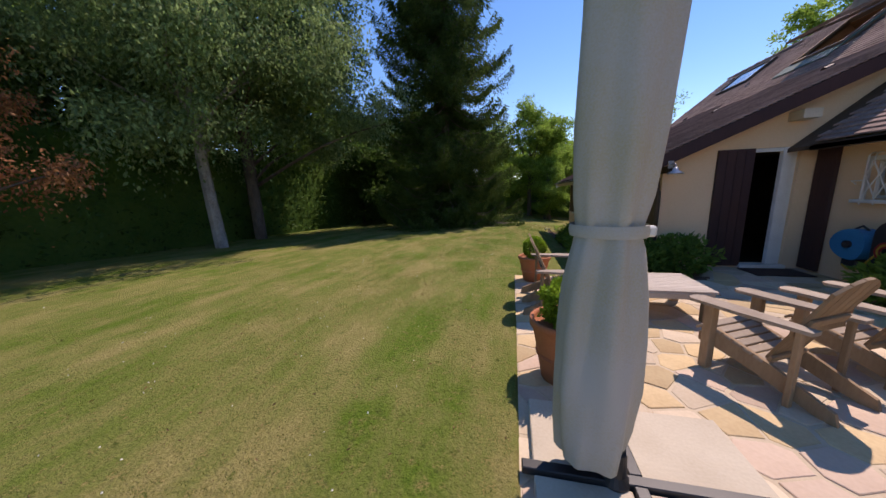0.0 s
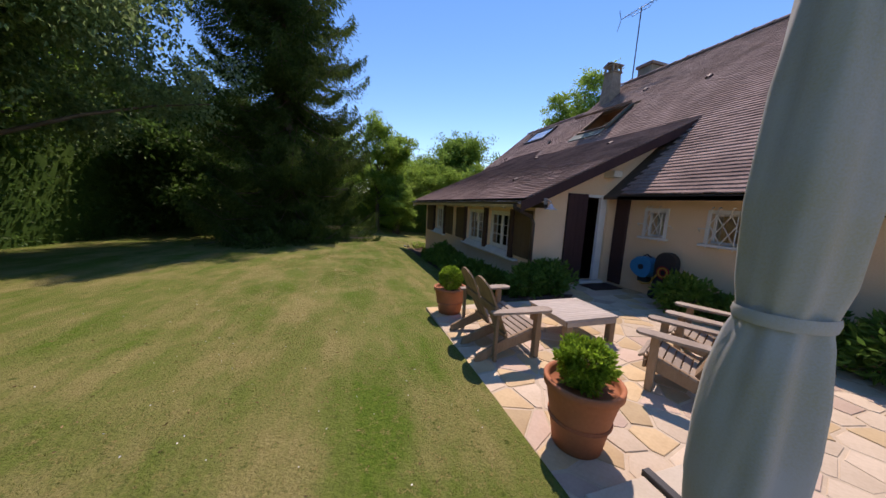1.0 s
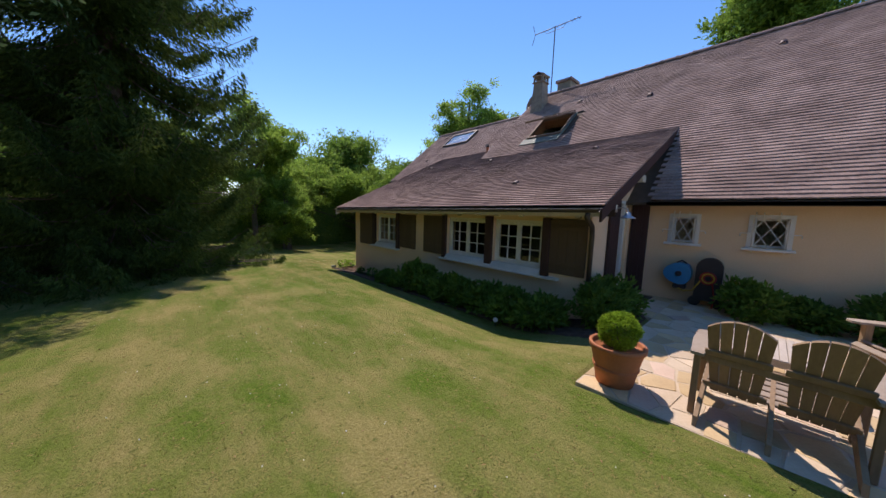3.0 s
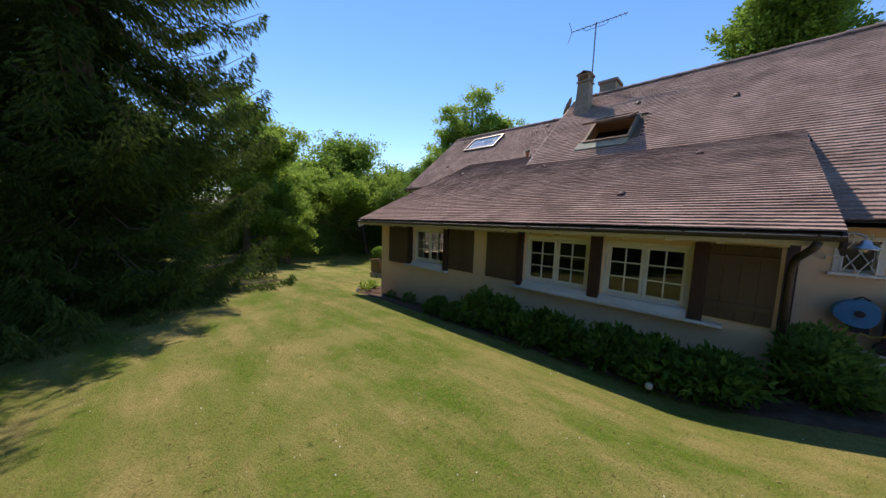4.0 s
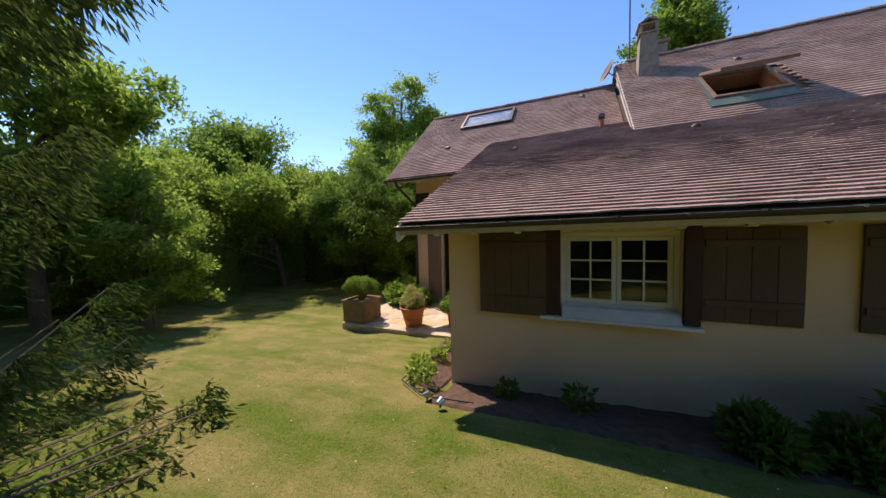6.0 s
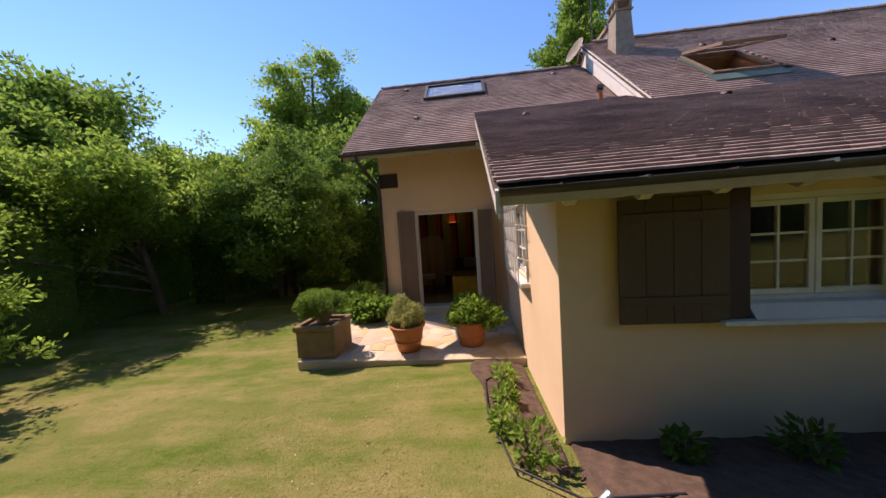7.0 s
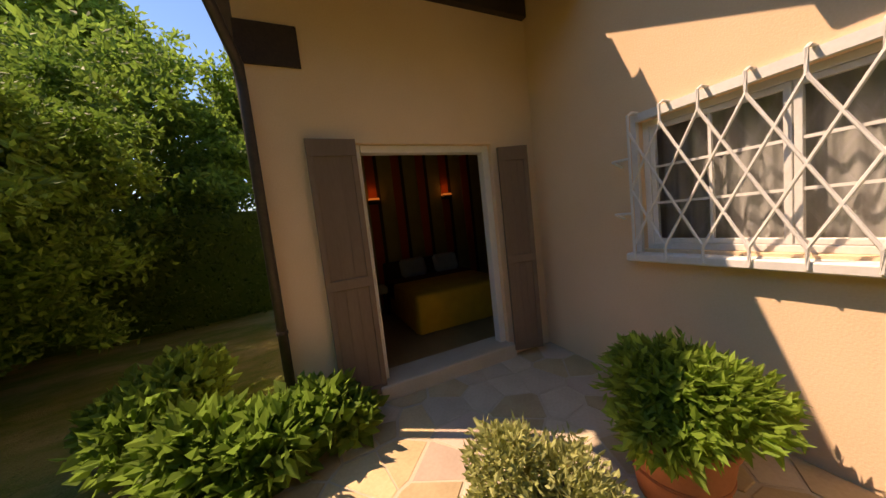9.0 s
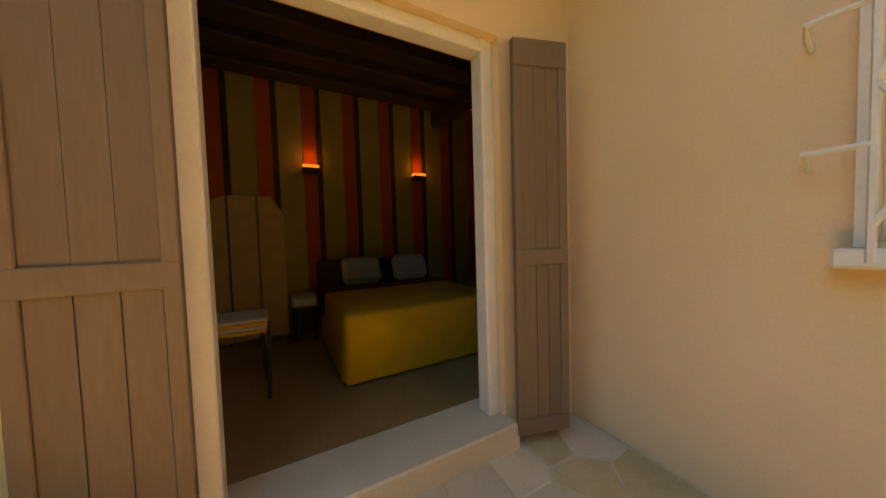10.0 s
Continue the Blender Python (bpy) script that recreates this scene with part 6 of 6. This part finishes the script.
# added leaf mass, dark in place of the deep shade behind the wing
hedge("added dark hedge filling the shaded gap behind the wing", 15.2, 16.8, 21.6, 29.0, 2.7, 14000, 0.14, LEAF_DARK, 75)

# ---- grass ----
grass_rng = np.random.default_rng(77)
n = 110000
u = grass_rng.random(n)
py = 3.2 + 18.6 * u
cx = np.interp(py, [3.2, 6, 9, 12, 15, 18, 20, 22], [-0.3, -0.6, -0.5, -0.2, 0.4, 1.6, 2.6, 3.4])
px = cx + grass_rng.normal(size=n) * 1.5
ok = ~((px > 0.95) & (py < 8.33)) & ~((px > 2.4) & (py < 19.15)) & ~((px > 5.45) & (py > 18))
px, py = px[ok], py[ok]
n = len(px)
foot = np.stack([px, py, lawn_height(px, py) - 0.004], 1)
way = unit(np.array([0, 0, 1.0]) + 0.55 * grass_rng.normal(size=(n, 3)))
size = grass_rng.uniform(0.010, 0.024, n)
GRASS = leaf_material("grass_blades", (0.095, 0.125, 0.018), (0.17, 0.155, 0.04))
tagged(mesh_np("grass", leaf_quads(grass_rng, foot, way, size, size * 0.18), quads(n), GRASS), "short dry grass blades of the lawn", "grass", kind="stuff")
DAISY = plain("daisy_petals", (0.75, 0.74, 0.68), 0.8)
n = 420
py = 3.4 + 18.0 * grass_rng.random(n)
cx = np.interp(py, [3.2, 6, 9, 12, 15, 18, 20, 22], [-0.8, -1.0, -0.8, -0.5, 0.3, 1.6, 2.4, 3.4])
px = cx + grass_rng.normal(size=n) * 1.6
ok = ~((px > 0.95) & (py < 8.33)) & ~((px > 2.3) & (py < 19.15)) & ~((px > 5.4) & (py > 18))
px, py = px[ok], py[ok]
n = len(px)
centre = np.stack([px, py, lawn_height(px, py) + 0.022], 1)
way = unit(np.stack([grass_rng.normal(size=n), grass_rng.normal(size=n), 0.15 * grass_rng.normal(size=n)], 1))
size = grass_rng.uniform(0.008, 0.014, n)
tagged(mesh_np("daisies", leaf_quads(grass_rng, np.repeat(centre, 3, 0), unit(np.repeat(way, 3, 0) + 0.9 * np.array([0.3, 0.3, 0.05]) * grass_rng.normal(size=(3 * n, 3))), np.repeat(size, 3), np.repeat(size, 3) * 0.8), quads(3 * n), DAISY), "tiny white daisies scattered over the lawn", "flowers", kind="stuff")
STRAW = leaf_material("dry_leaves", (0.30, 0.20, 0.09), (0.20, 0.12, 0.05), translucent=0.1)
n = 2600
py = 3.4 + 18.0 * grass_rng.random(n)
cx = np.interp(py, [3.2, 6, 9, 12, 15, 18, 20, 22], [-0.6, -0.8, -0.6, -0.3, 0.4, 1.6, 2.5, 3.4])
px = cx + grass_rng.normal(size=n) * 1.5
ok = ~((px > 0.95) & (py < 8.33)) & ~((px > 2.4) & (py < 19.15)) & ~((px > 5.45) & (py > 18))
px, py = px[ok], py[ok]
n = len(px)
centre = np.stack([px, py, lawn_height(px, py) + 0.012], 1)
way = unit(np.stack([grass_rng.normal(size=n), grass_rng.normal(size=n), 0.25 * grass_rng.normal(size=n)], 1))
size = grass_rng.uniform(0.012, 0.035, n)
tagged(mesh_np("dry_leaves", leaf_quads(grass_rng, centre, way, size, size * 0.4), quads(n), STRAW), "dry brown leaf bits lying on the lawn", "leaves", kind="stuff")

# ---- roof tiles, ridge caps and paving ----
tile_rng = random.Random(3)
tiled(lean_roof, lean_z, EAVE_X, 8.6, Y_SOUTH, Y_NORTH, 0.47, tile_rng, pieces=(EAVE_X - 0.1, EAVE_X + 1.62, 14.8, 18.6), end_of=lean_top)
tiled(main_roof, lambda x, y: main_z(x), 5.23, RIDGE_X, -6.0, Y_MAIN + 0.08, 0.859, tile_rng, start_of=main_start, gap=(7.93, 9.04, 11.82, 13.42))
tiled(wing_roof, lambda x, y: wing_z(x), 7.45, WING_RIDGE_X, Y_MAIN + 0.1, 21.72, 0.832, tile_rng, start_of=lambda y: 8.35 if y < Y_NORTH - 0.1 else 0)
for roof, x, z, y0, y1 in ((main_roof, RIDGE_X, main_z(RIDGE_X), -6.0, 15.0), (wing_roof, WING_RIDGE_X, wing_z(WING_RIDGE_X), 15.05, 21.7)):
    bm = bmesh.new()
    outer = [(0.13 * math.cos(a), 0, -0.04 + 0.11 * math.sin(a)) for a in np.linspace(0, math.pi, 8)]
    inner = [(0.11 * math.cos(a), 0, -0.04 + 0.09 * math.sin(a)) for a in np.linspace(math.pi, 0, 8)]
    prism(bm, outer + inner, (0, 0.40, 0))
    prism(bm, [(px * 1.12, 0.40, pz + 0.012) for px, _, pz in outer] + [(px * 1.0, 0.40, pz) for px, _, pz in outer[::-1]], (0, 0.05, 0))
    first = part("ridge_cap", bm, TILE_PIECE, roof)
    first.location = (x, y0, z)
    for i in range(1, int((y1 - y0) / 0.44)):
        again = new("ridge_cap", first.data)
        again.parent = roof
        again.location = (x, y0 + i * 0.44, z)
        again.rotation_euler = (radians(0.8 * math.sin(i * 2.1)), 0, radians(1.2 * math.sin(i * 1.3)))
pave_rng = random.Random(11)
paving("patio", "sunny crazy-paved patio of cream and gold flagstones", pave_rng, 1.0, 5.64, 3.3, 8.28, 0.29, PATIO_Z, 0.25, (0, 0, 0, 1, 1, 2))
paving("pavement", "shaded flagstones leading to the patio door", pave_rng, 3.9, 5.64, 8.285, 9.2, 0.36, PATIO_Z - 0.004, 0.25)
paving("terrace", "flagstone terrace in front of the bedroom door", pave_rng, 5.62, 8.28, 18.01, 22.08, 0.38, -0.93, 0.18, (0, 0, 1, 1, 2)).matrix_world = pose(8.28, 0, -0.93, 0, -1.94, 0) @ pose(-8.28, 0, 0.93)
tagged(part("pavement", boxes(((1.0, -6.0, -0.4), (5.64, 3.29, PATIO_Z - 0.005))), SLAB), "pale paved patio continuing behind", "patio", kind="structure")
